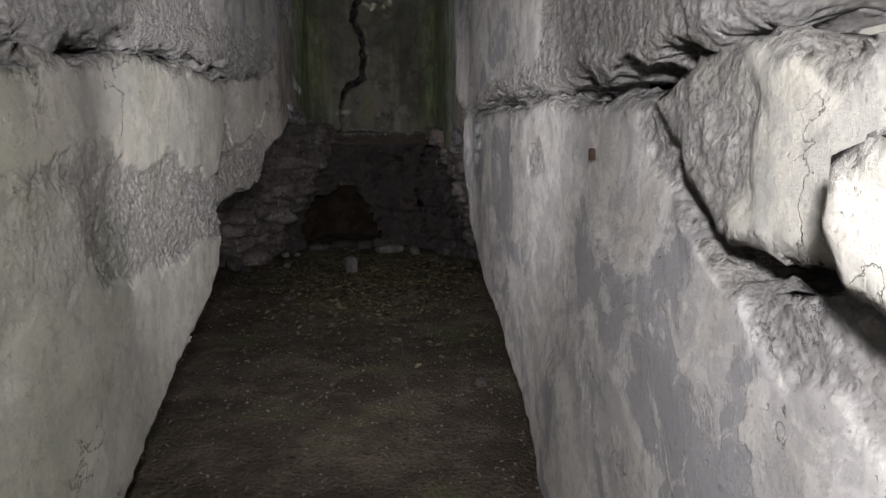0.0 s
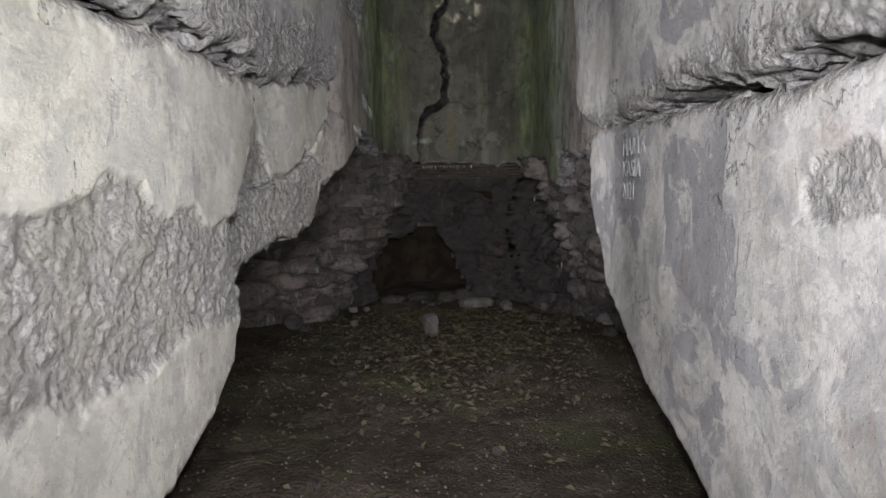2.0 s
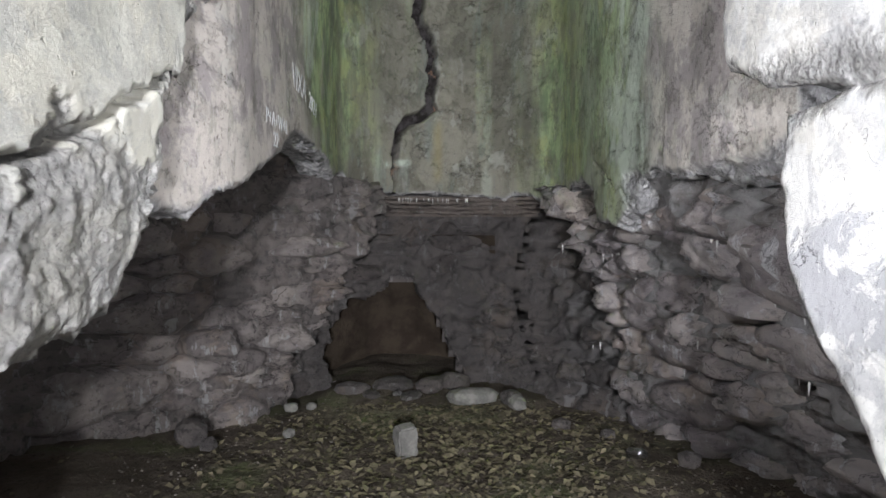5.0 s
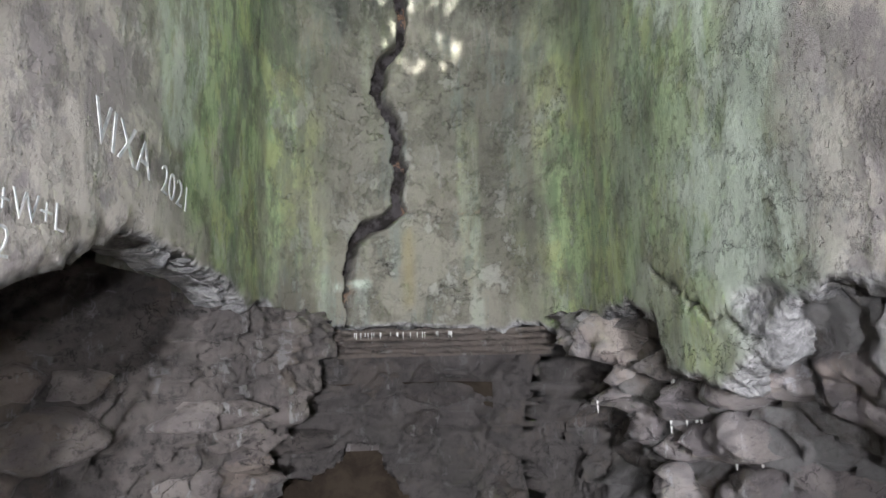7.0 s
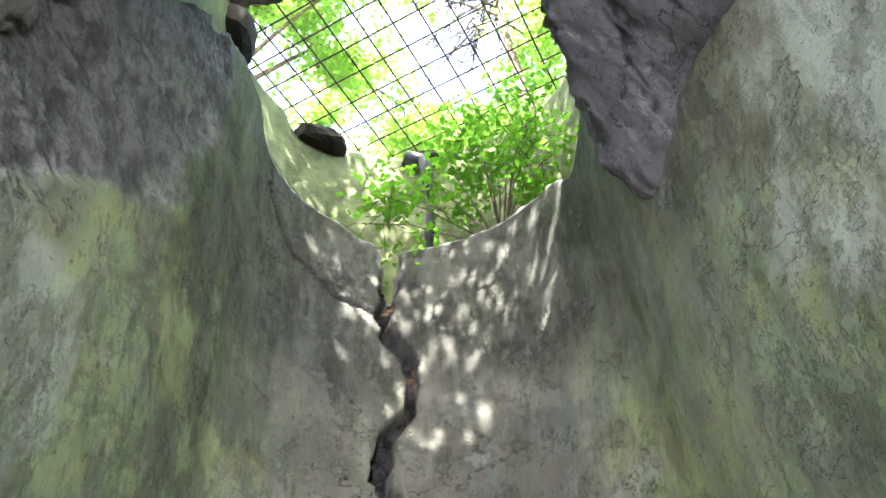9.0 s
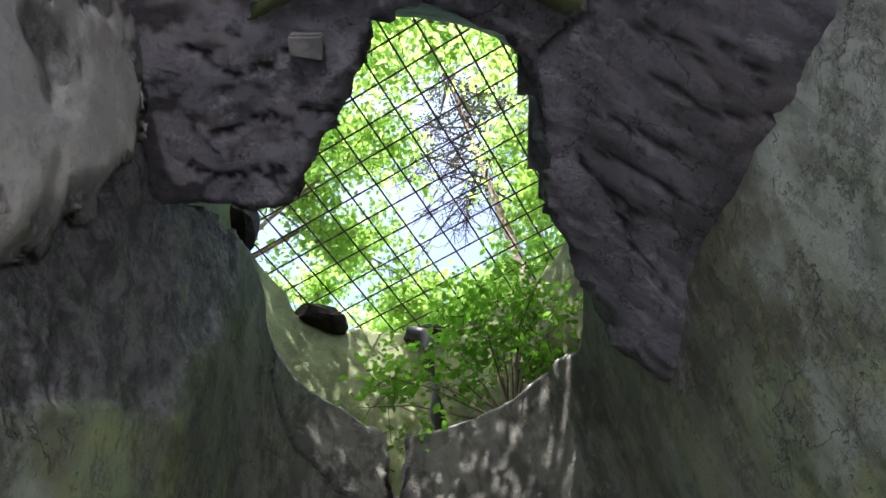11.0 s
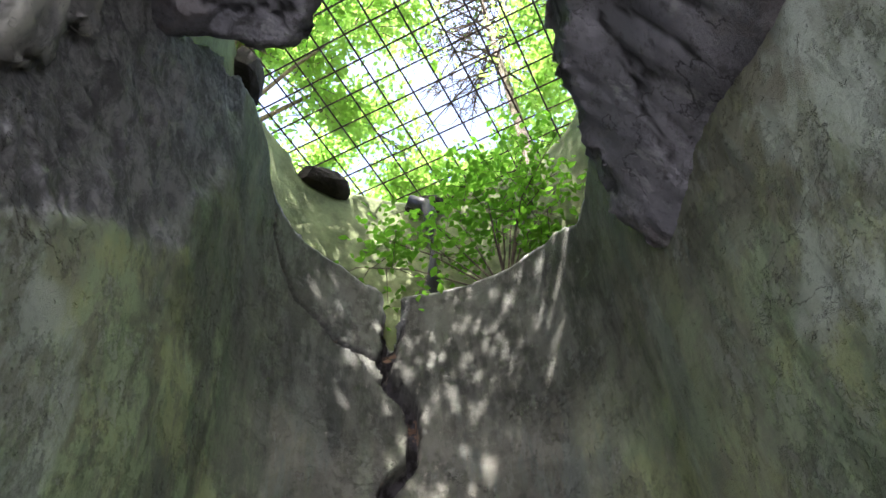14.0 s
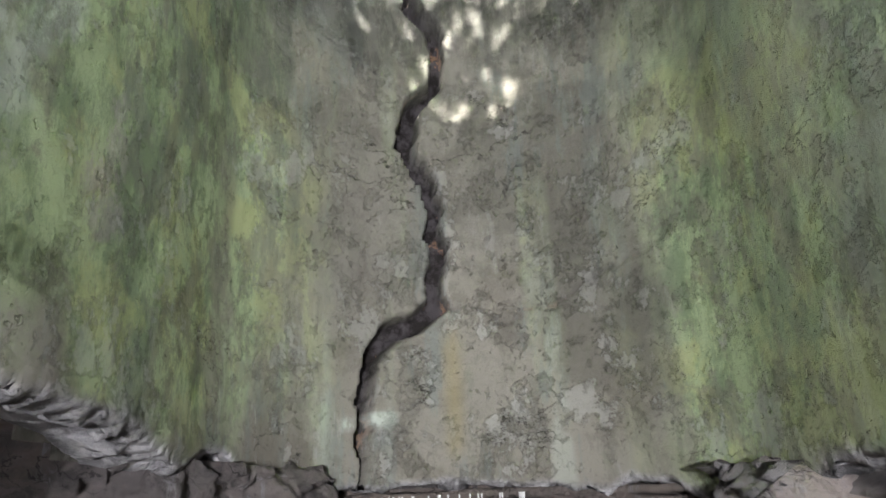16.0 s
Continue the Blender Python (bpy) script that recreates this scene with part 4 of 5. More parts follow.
sheet("floor", FLOOR, lambda u, v, d: (u, v, d), 0.035, floor_relief, 0.2, dirt, 0.0, 0.0, 0.0,
      label="bare dark earth floor strewn with gravel and dead leaves", category="floor", kind="structure")

# plain walls that close the place
bm = bmesh.new()
box(bm, -3.5, -1.8, -0.3, -3.3, 9.6, 4.0)
part("wall_far_left", bm, earth)
bm = bmesh.new()
box(bm, 2.5, -1.8, -0.3, 2.7, 9.6, 4.0)
part("wall_far_right", bm, earth)
bm = bmesh.new()
box(bm, -3.5, -1.85, -0.3, -0.55, -1.6, 4.0)
box(bm, 0.55, -1.85, -0.3, 2.7, -1.6, 4.0)
box(bm, -0.549, -1.84, 2.1, 0.549, -1.61, 4.0)
part("wall_entrance", bm, earth)
bm = bmesh.new()
box(bm, -1.0, -2.6, -0.3, 1.0, -2.5, 2.5)
part("wall_outside", bm, earth)
bm = bmesh.new()
box(bm, -3.4, -1.8, 2.4, -1.3, 9.5, 2.6)
part("ceiling_left", bm, earth)
bm = bmesh.new()
box(bm, 1.12, -1.8, 2.4, 2.6, 9.5, 2.6)
part("ceiling_right", bm, earth)
for o in list(scene.collection.objects):
    if o.name in ("wall_far_left", "wall_far_right", "wall_entrance", "wall_outside"):
        tagged(o, "plain earth wall closing the cellar", "wall", kind="structure")
    if o.name in ("ceiling_left", "ceiling_right"):
        tagged(o, "plain earth roof over the dark side hollow", "ceiling", kind="structure")

# ground above: one sheet with the shaft's mouth in it
rs = [1.32, 1.5, 1.9, 2.6, 4, 7, 14, 40, 120, 400]
gv, gq, M = [], [], 96
for r in rs:
    for k in range(M):
        t = 2 * math.pi * k / M
        x, y = RX + r * math.cos(t), RY + r * math.sin(t)
        gv.append((x, y, RIM + 0.02 + 0.06 * noise.noise(Vector((x, y, 0))) + (0.1 * min(r - 1.32, 1))))
for i in range(len(rs) - 1):
    for k in range(M):
        gq.append((i * M + k, i * M + (k + 1) % M, (i + 1) * M + (k + 1) % M, (i + 1) * M + k))
put("ground", mesh_of("ground", gv, gq), turf, label="leafy forest floor around the shaft's mouth", category="ground", kind="structure")

# ---- lumps and stones ----
def lump(name, size, seed, material, place, turn=0.0, parent=None, flat=0.25, **tags):
    """A broken angular stone that stands on its lowest face."""
    bm = bmesh.new()
    bmesh.ops.create_icosphere(bm, subdivisions=2, radius=1)
    for v in bm.verts:
        p = v.co.copy()
        k = max(abs(p.x), abs(p.y), abs(p.z)) ** (1 - flat)
        q = p / max(k, 0.3) * 0.62 + p * 0.35
        q += 0.22 * Vector((noise.noise(p * 1.4 + Vector((seed, 0, 0))), noise.noise(p * 1.4 + Vector((0, seed, 5))), noise.noise(p * 1.4 + Vector((3, 1, seed)))))
        q += 0.05 * p * noise.noise(p * 5 + Vector((seed, seed, 0)))
        v.co = (q.x * size[0] / 2, q.y * size[1] / 2, max(q.z, -0.8) * size[2] / 2 + 0.4 * size[2])
    ob = part(name, bm, material, parent)
    ob.matrix_basis = pose(*place, 0, 0, turn)
    return tagged(ob, **tags)


bm = bmesh.new()
box(bm, -0.065, -0.05, -0.03, 0.065, 0.05, 0.17)
bmesh.ops.bevel(bm, geom=list(bm.edges), offset=0.012, segments=2, affect="EDGES")
bmesh.ops.subdivide_edges(bm, edges=list(bm.edges), cuts=2, use_grid_fill=True)
for v in bm.verts:
    v.co += 0.012 * Vector((noise.noise(v.co * 14), noise.noise(v.co * 14 + Vector((5, 0, 0))), noise.noise(v.co * 14 + Vector((0, 5, 0)))))
tagged(part("concrete_block", bm, pale_stone), "pale angular block standing upright on the earth floor", "stone").matrix_basis = pose(-0.35, 7.87, 0.0, 6, -5, 25)
lump("white_slab", (0.42, 0.24, 0.14), 5.2, pale_stone, (0.13, 8.78, 0.06), 10, flat=0.7, label="whitish broken slab lying before the low opening", category="stone")
for k, (x, y, w) in enumerate([(-1.22, 8.55, 0.1), (-1.08, 8.6, 0.08), (-1.15, 8.15, 0.09), (0.45, 8.62, 0.16), (0.72, 8.3, 0.13), (1.0, 8.12, 0.1), (-0.45, 8.9, 0.1), (-1.6, 7.9, 0.12),
                               (-1.75, 8.0, 0.25), (1.35, 7.6, 0.14), (-0.9, 6.3, 0.09), (0.3, 6.4, 0.08), (-0.6, 5.6, 0.07), (0.1, 4.9, 0.06), (-0.8, 4.5, 0.07), (0.62, 3.9, 0.09)]):
    lump("stone", (w, w * 0.8, w * 0.75), 7.7 + k * 1.3, pale_stone if k < 4 else dark_rubble, (x, y, 0.0 + (0.06 if y > 8.5 else 0.0)), 37 * k, label="small broken stone lying on the earth floor", category="stone", group="loose stones")

for k, (x, y, w, d, h) in enumerate([(-0.82, 9.0, 0.3, 0.2, 0.12), (-0.5, 9.1, 0.36, 0.24, 0.14), (-0.2, 9.05, 0.28, 0.2, 0.15), (-0.35, 8.85, 0.24, 0.16, 0.07), (0.42, 8.72, 0.26, 0.18, 0.12), (-0.66, 8.86, 0.18, 0.14, 0.08), (0.0, 9.15, 0.3, 0.25, 0.17)]):
    lump("flat_stone", (w, d, h), 90.3 + k * 2.1, dark_rubble, (x, y, 0.07), 23 * k, flat=0.75, label="flat broken stone heaped before the low opening", category="stone", group="rubble at the opening")

# crushed can
bm = bmesh.new()
prof = [(0.0, 0.0), (0.026, 0.0), (0.033, 0.008), (0.033, 0.1), (0.025, 0.115), (0.027, 0.12), (0.0, 0.118)]
rings = [[bm.verts.new((r * math.cos(t) * (0.75 if 0.02 < z < 0.09 else 1.0), r * math.sin(t), z)) for t in [2 * math.pi * k / 20 for k in range(20)]] for r, z in prof[1:-1]]
for r, s in zip(rings, rings[1:]):
    for k in range(20):
        bm.faces.new((r[k], r[(k + 1) % 20], s[(k + 1) % 20], s[k]))
bm.faces.new(rings[0][::-1])
bm.faces.new(rings[-1])
can_metal = make_plain("bare_aluminium", (0.6, 0.6, 0.62), (0.75, 0.75, 0.76), 30, 0.25, 1.0)
can = part("drink_can", bm, can_metal)
can.matrix_basis = pose(1.02, 7.72, 0.045, 78, 0, 35)
tagged(can, "dented silver drink can lying on the floor", "can")


def scatter(name, count, where, size, material, seed, leafy, label, category):
    """Many tiny pebbles or dead leaves in one object."""
    rng = np.random.default_rng(seed)
    co, faces = [], []
    if leafy:
        base = np.array([(0, -0.5, 0), (0.32, 0.05, 0.12), (0, 0.55, 0.03), (-0.32, 0.05, 0.16)])
        tri = np.array([(0, 1, 2), (0, 2, 3)])
    else:
        base = np.array([(1, 0, 0), (0, 1, 0), (-1, 0, 0), (0, -1, 0), (0, 0, 0.8), (0, 0, -0.6)]) * 0.5
        tri = np.array([(0, 1, 4), (1, 2, 4), (2, 3, 4), (3, 0, 4), (1, 0, 5), (2, 1, 5), (3, 2, 5), (0, 3, 5)])
    for k in range(count):
        x, y = where(rng)
        s = size * rng.uniform(0.5, 1.7)
        m = np.array(Euler((rng.uniform(-0.5, 0.5), rng.uniform(-0.5, 0.5), rng.uniform(0, 6.28))).to_matrix())
        p = (base * s * rng.uniform(0.7, 1.2, 3)) @ m.T
        z = float(floor_relief(np.array([x]), np.array([y]))[0]) if k % 1 == 0 else 0
        co.append(p + np.array((x, y, z + (0.012 if leafy else s * 0.2))))
        faces.append(tri + k * len(base))
    return put(name, mesh_of(name, np.concatenate(co), np.concatenate(faces), smooth_faces=False), material, label=label, category=category, kind="stuff")


def floor_spot(rng):
    y = rng.uniform(0.8, 8.9)
    return rng.uniform(-1.6, 1.3) * (0.7 + 0.09 * y), y


def litter_spot(rng):
    y = 8.7 - abs(rng.normal(0, 1.6))
    return rng.normal(-0.1, 0.75), y


scatter("floor_gravel", 3600, floor_spot, 0.014, gravel_mat, 4, False, "scattered gravel and crumbs of concrete on the floor", "gravel")
scatter("leaf_litter", 5200, litter_spot, 0.042, litter, 5, True, "dead brown leaves strewn under the shaft", "leaves")

# ---- layered lintel above the recess ----
lintel = empty("lintel", (0, 9.1, 1.6), "layered dark lintel under the concrete, with horizontal ridges", "lintel", kind="structure")
for k in range(4):
    v1 = 1.665 - 0.036 * k
    o = sheet("lintel_layer", [(ua(-35 + k), v1 - 0.03), (ua(54 - 2 * k), v1 - 0.03), (ua(54 - 2 * k), v1), (ua(-35 + k), v1)], on_shaft, 0.011,
              lambda u, v, k=k: -0.015 - 0.03 * k + 0.012 * fbm(u, v, u * 0, 4, 4, 100 + k), 0.2, lintel_rock, 0.008, 0.006, 0.01)
    o.parent = lintel
    o.matrix_parent_inverse = Matrix.Translation((0, -9.1, -1.6))

# drips of lime under ledges
rng = np.random.default_rng(12)
bm = bmesh.new()
for k in range(26):
    x, y, z = *[float(c[0]) for c in on_shaft(np.array([rng.uniform(ua(-30), ua(15))]), np.array([1.6]), np.array([-0.01]))[:2]], 1.64
    length = rng.uniform(0.008, 0.03)
    tube(bm, [(x, y, z + 0.012), (x, y, z - length * 0.5), (x, y, z - length)], [0.004, 0.0025, 0.001], 5)
lime = make_plain("lime_drips", (0.6, 0.6, 0.58), (0.75, 0.75, 0.73), 30, 0.5)
tagged(part("lime_drips", bm, lime), "tiny white lime drips hanging from the ledges", "drips", kind="stuff")


# ---- writing on the walls ----
def writing(name, text, size, m, label, shear=0.0):
    cu = bpy.data.curves.new(name, "FONT")
    cu.body, cu.size, cu.extrude, cu.shear, cu.offset = text, size, 0.001, shear, -0.0012
    cu.space_line = 0.9
    tmp = bpy.data.objects.new(name, cu)
    scene.collection.objects.link(tmp)
    me = bpy.data.meshes.new_from_object(tmp.evaluated_get(bpy.context.evaluated_depsgraph_get()))
    bpy.data.objects.remove(tmp)
    for v in me.vertices:
        w = Vector((v.co.x * 14, v.co.y * 14, size))
        v.co.x += 0.035 * size * noise.noise(w)
        v.co.y += 0.05 * size * noise.noise(w + Vector((9, 4, 0)))
    ob = put(name, me, chalk, label=label, category="graffiti")
    ob.matrix_basis = m
    return ob


writing("graffiti", "MARTA\nKASIA\n2021", 0.108, pose(RIGHT - 0.03, 4.56, 1.565, 90, 0, -90), "white scrawled names and a year on the plaster")
writing("graffiti", "VIXA", 0.15, pose(-0.825, 6.72, 2.06, 90, 4, 90), "white scrawled word and year on the green wall")
writing("graffiti", "2021", 0.12, pose(-0.825, 7.12, 2.03, 90, 6, 90), "white scrawled year on the green wall")
writing("graffiti", "P+A+W+L\n     22", 0.085, pose(-0.825, 6.25, 1.82, 90, 0, 90), "white scrawled initials on the wall above the broken edge")

# ---- bolt stub in the plaster, rods under the ceiling ----
bm = bmesh.new()
box(bm, -0.01, -0.005, -0.02, 0.012, 0.005, 0.02)
bmesh.ops.bevel(bm, geom=list(bm.edges), offset=0.003, segments=2, affect="EDGES")
tagged(part("iron_stub", bm, steel), "rusty iron stub sticking out of the plaster", "bar").matrix_basis = pose(RIGHT - 0.008, 2.085, 1.47, -12, 0, 0)
for k, (y, z) in enumerate([(6.9, 3.93), (6.8, 3.97)]):
    bm = bmesh.new()
    tube(bm, [(-0.9, y, z), (-0.74, y + 0.01, z + 0.01), (-0.66, y + 0.03, z)], [0.011, 0.011, 0.01], 7)
    tagged(part("reinforcing_rod", bm, steel), "rusty reinforcing rod sticking out of broken concrete", "rod", "bent rods")

bm = bmesh.new()
box(bm, -0.05, -0.035, -0.015, 0.05, 0.035, 0.015)
bmesh.ops.bevel(bm, geom=list(bm.edges), offset=0.006, segments=2, affect="EDGES")
for v in bm.verts:
    v.co += 0.012 * Vector((noise.noise(v.co * 20), noise.noise(v.co * 20 + Vector((5, 0, 0))), 0))
tagged(part("plaster_chip", bm, pale_stone), "pale chip of plaster stuck to the ceiling", "chip").matrix_basis = pose(-0.33, 6.87, 3.985, 0, 0, 8)

# ---- steel grid over the mouth ----
grid = empty("steel_grid", (RX, RY, 6.12), "dark rusty steel mesh lying over the shaft's mouth", "grid")
A = Vector((0.445, 0.896, 0)).normalized()
B = Vector((A.y, -A.x, 0))
for axis, other, shift, z in ((A, B, 0.045, 0.0), (B, A, 0.06, 0.011)):
    for k in range(-7, 8):
        c = other * (k * 0.2 + shift)
        if abs(k * 0.2 + shift) > 1.4:
            continue
        reach = math.sqrt(1.5 ** 2 - (k * 0.2 + shift) ** 2)
        bm = bmesh.new()
        tube(bm, [c - axis * reach + Vector((0, 0, z)), c + Vector((0, 0, z - 0.008)), c + axis * reach + Vector((0, 0, z))], [0.007] * 3, 6)
        part("bar", bm, steel, grid)


# ---- foliage ----
needle_green = make_leaf("dark_needles", (0.03, 0.05, 0.02), (0.05, 0.06, 0.025), (0.06, 0.1, 0.03))
def leaf_mesh(name, centres, size, seed, tilt=0.6):
    rng = np.random.default_rng(seed)
    n = len(centres)
    base = np.array([(0, -0.5, 0), (0.3, -0.1, 0.06), (0.22, 0.25, 0.04), (0, 0.55, -0.03), (-0.22, 0.25, 0.05), (-0.3, -0.1, 0.06)])
    quad = np.array([(0, 1, 2, 3), (0, 3, 4, 5)])
    yaw, p, r = rng.uniform(0, 2 * np.pi, n), rng.normal(0, tilt, n), rng.normal(0, tilt, n)
    s = size * rng.uniform(0.6, 1.35, n)
    b = base[None] * s[:, None, None]
    y1 = b[..., 1] * np.cos(p)[:, None] - b[..., 2] * np.sin(p)[:, None]
    z1 = b[..., 1] * np.sin(p)[:, None] + b[..., 2] * np.cos(p)[:, None]
    x2 = b[..., 0] * np.cos(r)[:, None] + z1 * np.sin(r)[:, None]
    z2 = -b[..., 0] * np.sin(r)[:, None] + z1 * np.cos(r)[:, None]
    x3 = x2 * np.cos(yaw)[:, None] - y1 * np.sin(yaw)[:, None]
    y3 = x2 * np.sin(yaw)[:, None] + y1 * np.cos(yaw)[:, None]
    co = np.stack([x3, y3, z2], -1) + centres[:, None, :]
    faces = (quad[None] + 6 * np.arange(n)[:, None, None]).reshape(-1, 4)
    return mesh_of(name, co.reshape(-1, 3), faces, smooth_faces=False)


def tree(base, top, clumps, leaves, size, seed, label, radius=1.1):
    """A tapered trunk, limbs to each clump, and a crown of single leaves set along twigs."""
    rng = np.random.default_rng(seed)
    root = empty("tree", base, label, "tree")
    bm = bmesh.new()
    bend = Vector((rng.normal(0, 0.25), rng.normal(0, 0.25), 0))
    pts = [Vector((0, 0, -0.2)), Vector((0, 0, 0.5)), (Vector(top) - Vector(base)) * 0.5 + bend, Vector(top) - Vector(base)]
    tube(bm, pts, [0.26, 0.17, 0.12, 0.04], 10)
    part("trunk", bm, bark, root, soft=True)
    cents = []
    for c in clumps:
        c = Vector(c)
        k = rng.uniform(0.45, 0.85)
        start = pts[2].lerp(pts[3], k) if k > 0.6 else pts[1].lerp(pts[2], k + 0.3)
        end = c - Vector(base)
        mid = start.lerp(end, 0.5) + Vector((rng.normal(0, 0.15), rng.normal(0, 0.15), 0.2))
        limb = bmesh.new()
        tube(limb, [start, mid, end], [0.05, 0.03, 0.012], 6)
        for j in range(9):
            d = Vector(rng.normal(0, 1, 3))
            d.z *= 0.5
            tip = end + d.normalized() * radius * rng.uniform(0.5, 1.1)
            tube(limb, [mid.lerp(end, rng.uniform(0.5, 1)), end.lerp(tip, 0.5) + Vector(rng.normal(0, 0.06, 3)), tip], [0.012, 0.008, 0.003], 4)
            m = leaves // 9
            t = rng.uniform(0.25, 1.05, m)[:, None]
            line = np.array(end)[None] * (1 - t) + np.array(tip)[None] * t
            cents.append(line + rng.normal(0, 0.17, (m, 3)) * np.array((1, 1, 0.6)))
        part("limb", limb, bark, root)
    put("crown", leaf_mesh("crown", np.concatenate(cents), size, seed + 50), leaf_green, root)
    return root


tree((-3.4, 11.0, RIM), (-2.6, 10.8, 13.0), [(-3.2, 9.2, 11.0), (-2.2, 10.0, 11.6), (-1.4, 10.8, 12.0), (-2.4, 11.6, 12.6), (-1.5, 12.2, 11.4), (-0.9, 11.6, 13.2), (-2.8, 12.8, 11.0), (-1.9, 9.0, 12.6), (-0.8, 12.9, 12.2), (-2.0, 13.9, 12.2), (-0.2, 13.3, 11.8), (-1.1, 10.2, 12.8), (-0.5, 10.6, 11.8), (-1.6, 11.4, 11.0), (-3.0, 10.6, 12.2)], 1150, 0.1, 21,
     "broad-leaved tree with a bright green crown over the shaft")
tree((1.5, 16.5, RIM), (1.2, 15.6, 14.0), [(-0.4, 14.2, 11.6), (0.6, 13.8, 11.2), (1.6, 13.4, 11.2), (2.4, 12.8, 11.4), (0.2, 15.2, 12.6), (1.6, 15.0, 12.8), (2.9, 14.2, 12.4), (-1.2, 15.2, 11.4), (3.2, 12.2, 12.4), (1.0, 14.4, 11.8), (2.2, 13.8, 12.2), (-0.6, 14.8, 12.4)], 1100, 0.1, 22,
     "broad-leaved tree behind the shaft with a bright green crown")
tree((4.2, 10.0, RIM), (3.6, 10.2, 12.5), [(2.8, 10.6, 10.6), (2.3, 11.4, 11.4), (3.2, 11.2, 11.8), (3.4, 9.4, 11.4), (2.6, 9.4, 12.4), (2.2, 10.6, 12.0), (2.5, 12.0, 12.2), (2.0, 9.4, 12.8)], 1000, 0.1, 23,
     "broad-leaved tree beside the shaft with light green leaves")
# out of view; added with its clumps in a grid to filter the sunlight
tree((-3.0, 3.6, RIM), (-2.6, 4.6, 10.5), [(x + 0.12 * (k % 3 - 1), y, 8.5 + 0.35 * ((k * 7) % 5 - 2) * 0.5) for k, (x, y) in enumerate((x, y) for x in (-1.75, -0.75, 0.1, 0.95) for y in (5.1, 5.8, 6.45, 7.1, 7.75))], 705, 0.085, 24,
     "unseen broad-leaved tree, its low crown added to dapple the shaft's mouth", 0.75)
tree((-2.8, 7.6, RIM), (-1.2, 8.2, 13.5), [(-0.2, 7.6, 12.2), (-1.5, 7.8, 12.4), (-0.4, 8.6, 12.8), (-0.3, 9.2, 12.1), (0.5, 8.7, 12.4), (1.2, 8.9, 11.9), (-1.3, 9.0, 11.8)], 1000, 0.1, 25,
     "broad-leaved tree leaning over the shaft with a bright crown")

# bare fir with drooping dead twigs
fir = empty("fir_tree", (1.55, 11.9, RIM), "thin conifer with dead hanging twigs and sparse needles", "tree")
rng = np.random.default_rng(31)
bm = bmesh.new()
tube(bm, [(0, 0, -0.2), (0.05, 0, 3.0), (-0.1, -0.1, 8.0), (-0.15, -0.2, 14)], [0.12, 0.09, 0.05, 0.02], 9)
part("trunk", bm, bark, fir, soft=True)
cents = []
for k in range(60):
    h = rng.uniform(6.0, 12.5)
    t0 = rng.uniform(0, 6.28)
    foot_of = Vector((-0.012 * h, -0.015 * h, h))
    reach = rng.uniform(0.6, 2.1)
    tip = foot_of + Vector((math.cos(t0) * reach, math.sin(t0) * reach, rng.uniform(-0.7, 0.0)))
    mid = foot_of.lerp(tip, 0.5) + Vector((0, 0, 0.12))
    bm = bmesh.new()
    tube(bm, [foot_of, mid, tip], [0.022, 0.014, 0.006], 4)
    for j in range(20):
        a0 = mid.lerp(tip, rng.uniform(-0.4, 1))
        d = Vector((rng.normal(0, 0.22), rng.normal(0, 0.22), -abs(rng.normal(0.05, 0.22))))
        tube(bm, [a0, a0 + d * 0.6, a0 + d + Vector(rng.normal(0, 0.05, 3))], [0.009, 0.006, 0.004], 3)
        if h > 8.5 and k % 2 == 0:
            cents.append(np.array(a0 + d)[None] + rng.normal(0, 0.06, (5, 3)))
    part("branch", bm, twig_mat, fir)
put("crown", leaf_mesh("crown", np.concatenate(cents), 0.08, 77), needle_green, fir)

# bush rooted on the ledge
bush = empty("bush", (0.42, 9.28, 4.55), "small bush with fresh green leaves growing on the ledge", "bush")
rng = np.random.default_rng(41)
cents = []
for tip in [(-0.75, -0.15, 0.4), (-0.55, -0.1, 0.75), (-0.3, -0.05, 0.95), (-0.1, -0.2, 1.15), (0.1, -0.15, 1.2), (0.22, -0.35, 1.0), (0.38, -0.35, 0.75), (0.45, -0.6, 0.95), (-0.45, 0.05, 0.5), (0.3, -0.3, 0.45), (-0.2, -0.3, 0.7), (0.02, -0.1, 0.8), (0.2, -0.2, 1.3), (-0.9, -0.1, 0.2)]:
    tip = Vector(tip)
    mid = tip * 0.5 + Vector((rng.normal(0, 0.05), rng.normal(0, 0.05), 0.12))
    bm = bmesh.new()
    tube(bm, [(rng.normal(0, 0.02), 0, 0), mid * 0.5, mid, tip], [0.007, 0.006, 0.004, 0.002], 5)
    for j in range(7):
        a0 = mid.lerp(tip, rng.uniform(0, 1))
        d = Vector(rng.normal(0, 0.12, 3))
        tube(bm, [a0, a0 + d], [0.003, 0.0015], 4)
        cents.append(np.array(a0 + d)[None] + rng.normal(0, 0.06, (17, 3)))
    part("stem", bm, twig_mat, bush)
put("leaves", leaf_mesh("leaves", np.concatenate(cents), 0.052, 42, 0.45), bush_green, bush)

hollow_dark = make_plain("hollow_black", (0.018, 0.014, 0.011), (0.035, 0.028, 0.022), 9, 0.95, 0.0, 0.02)
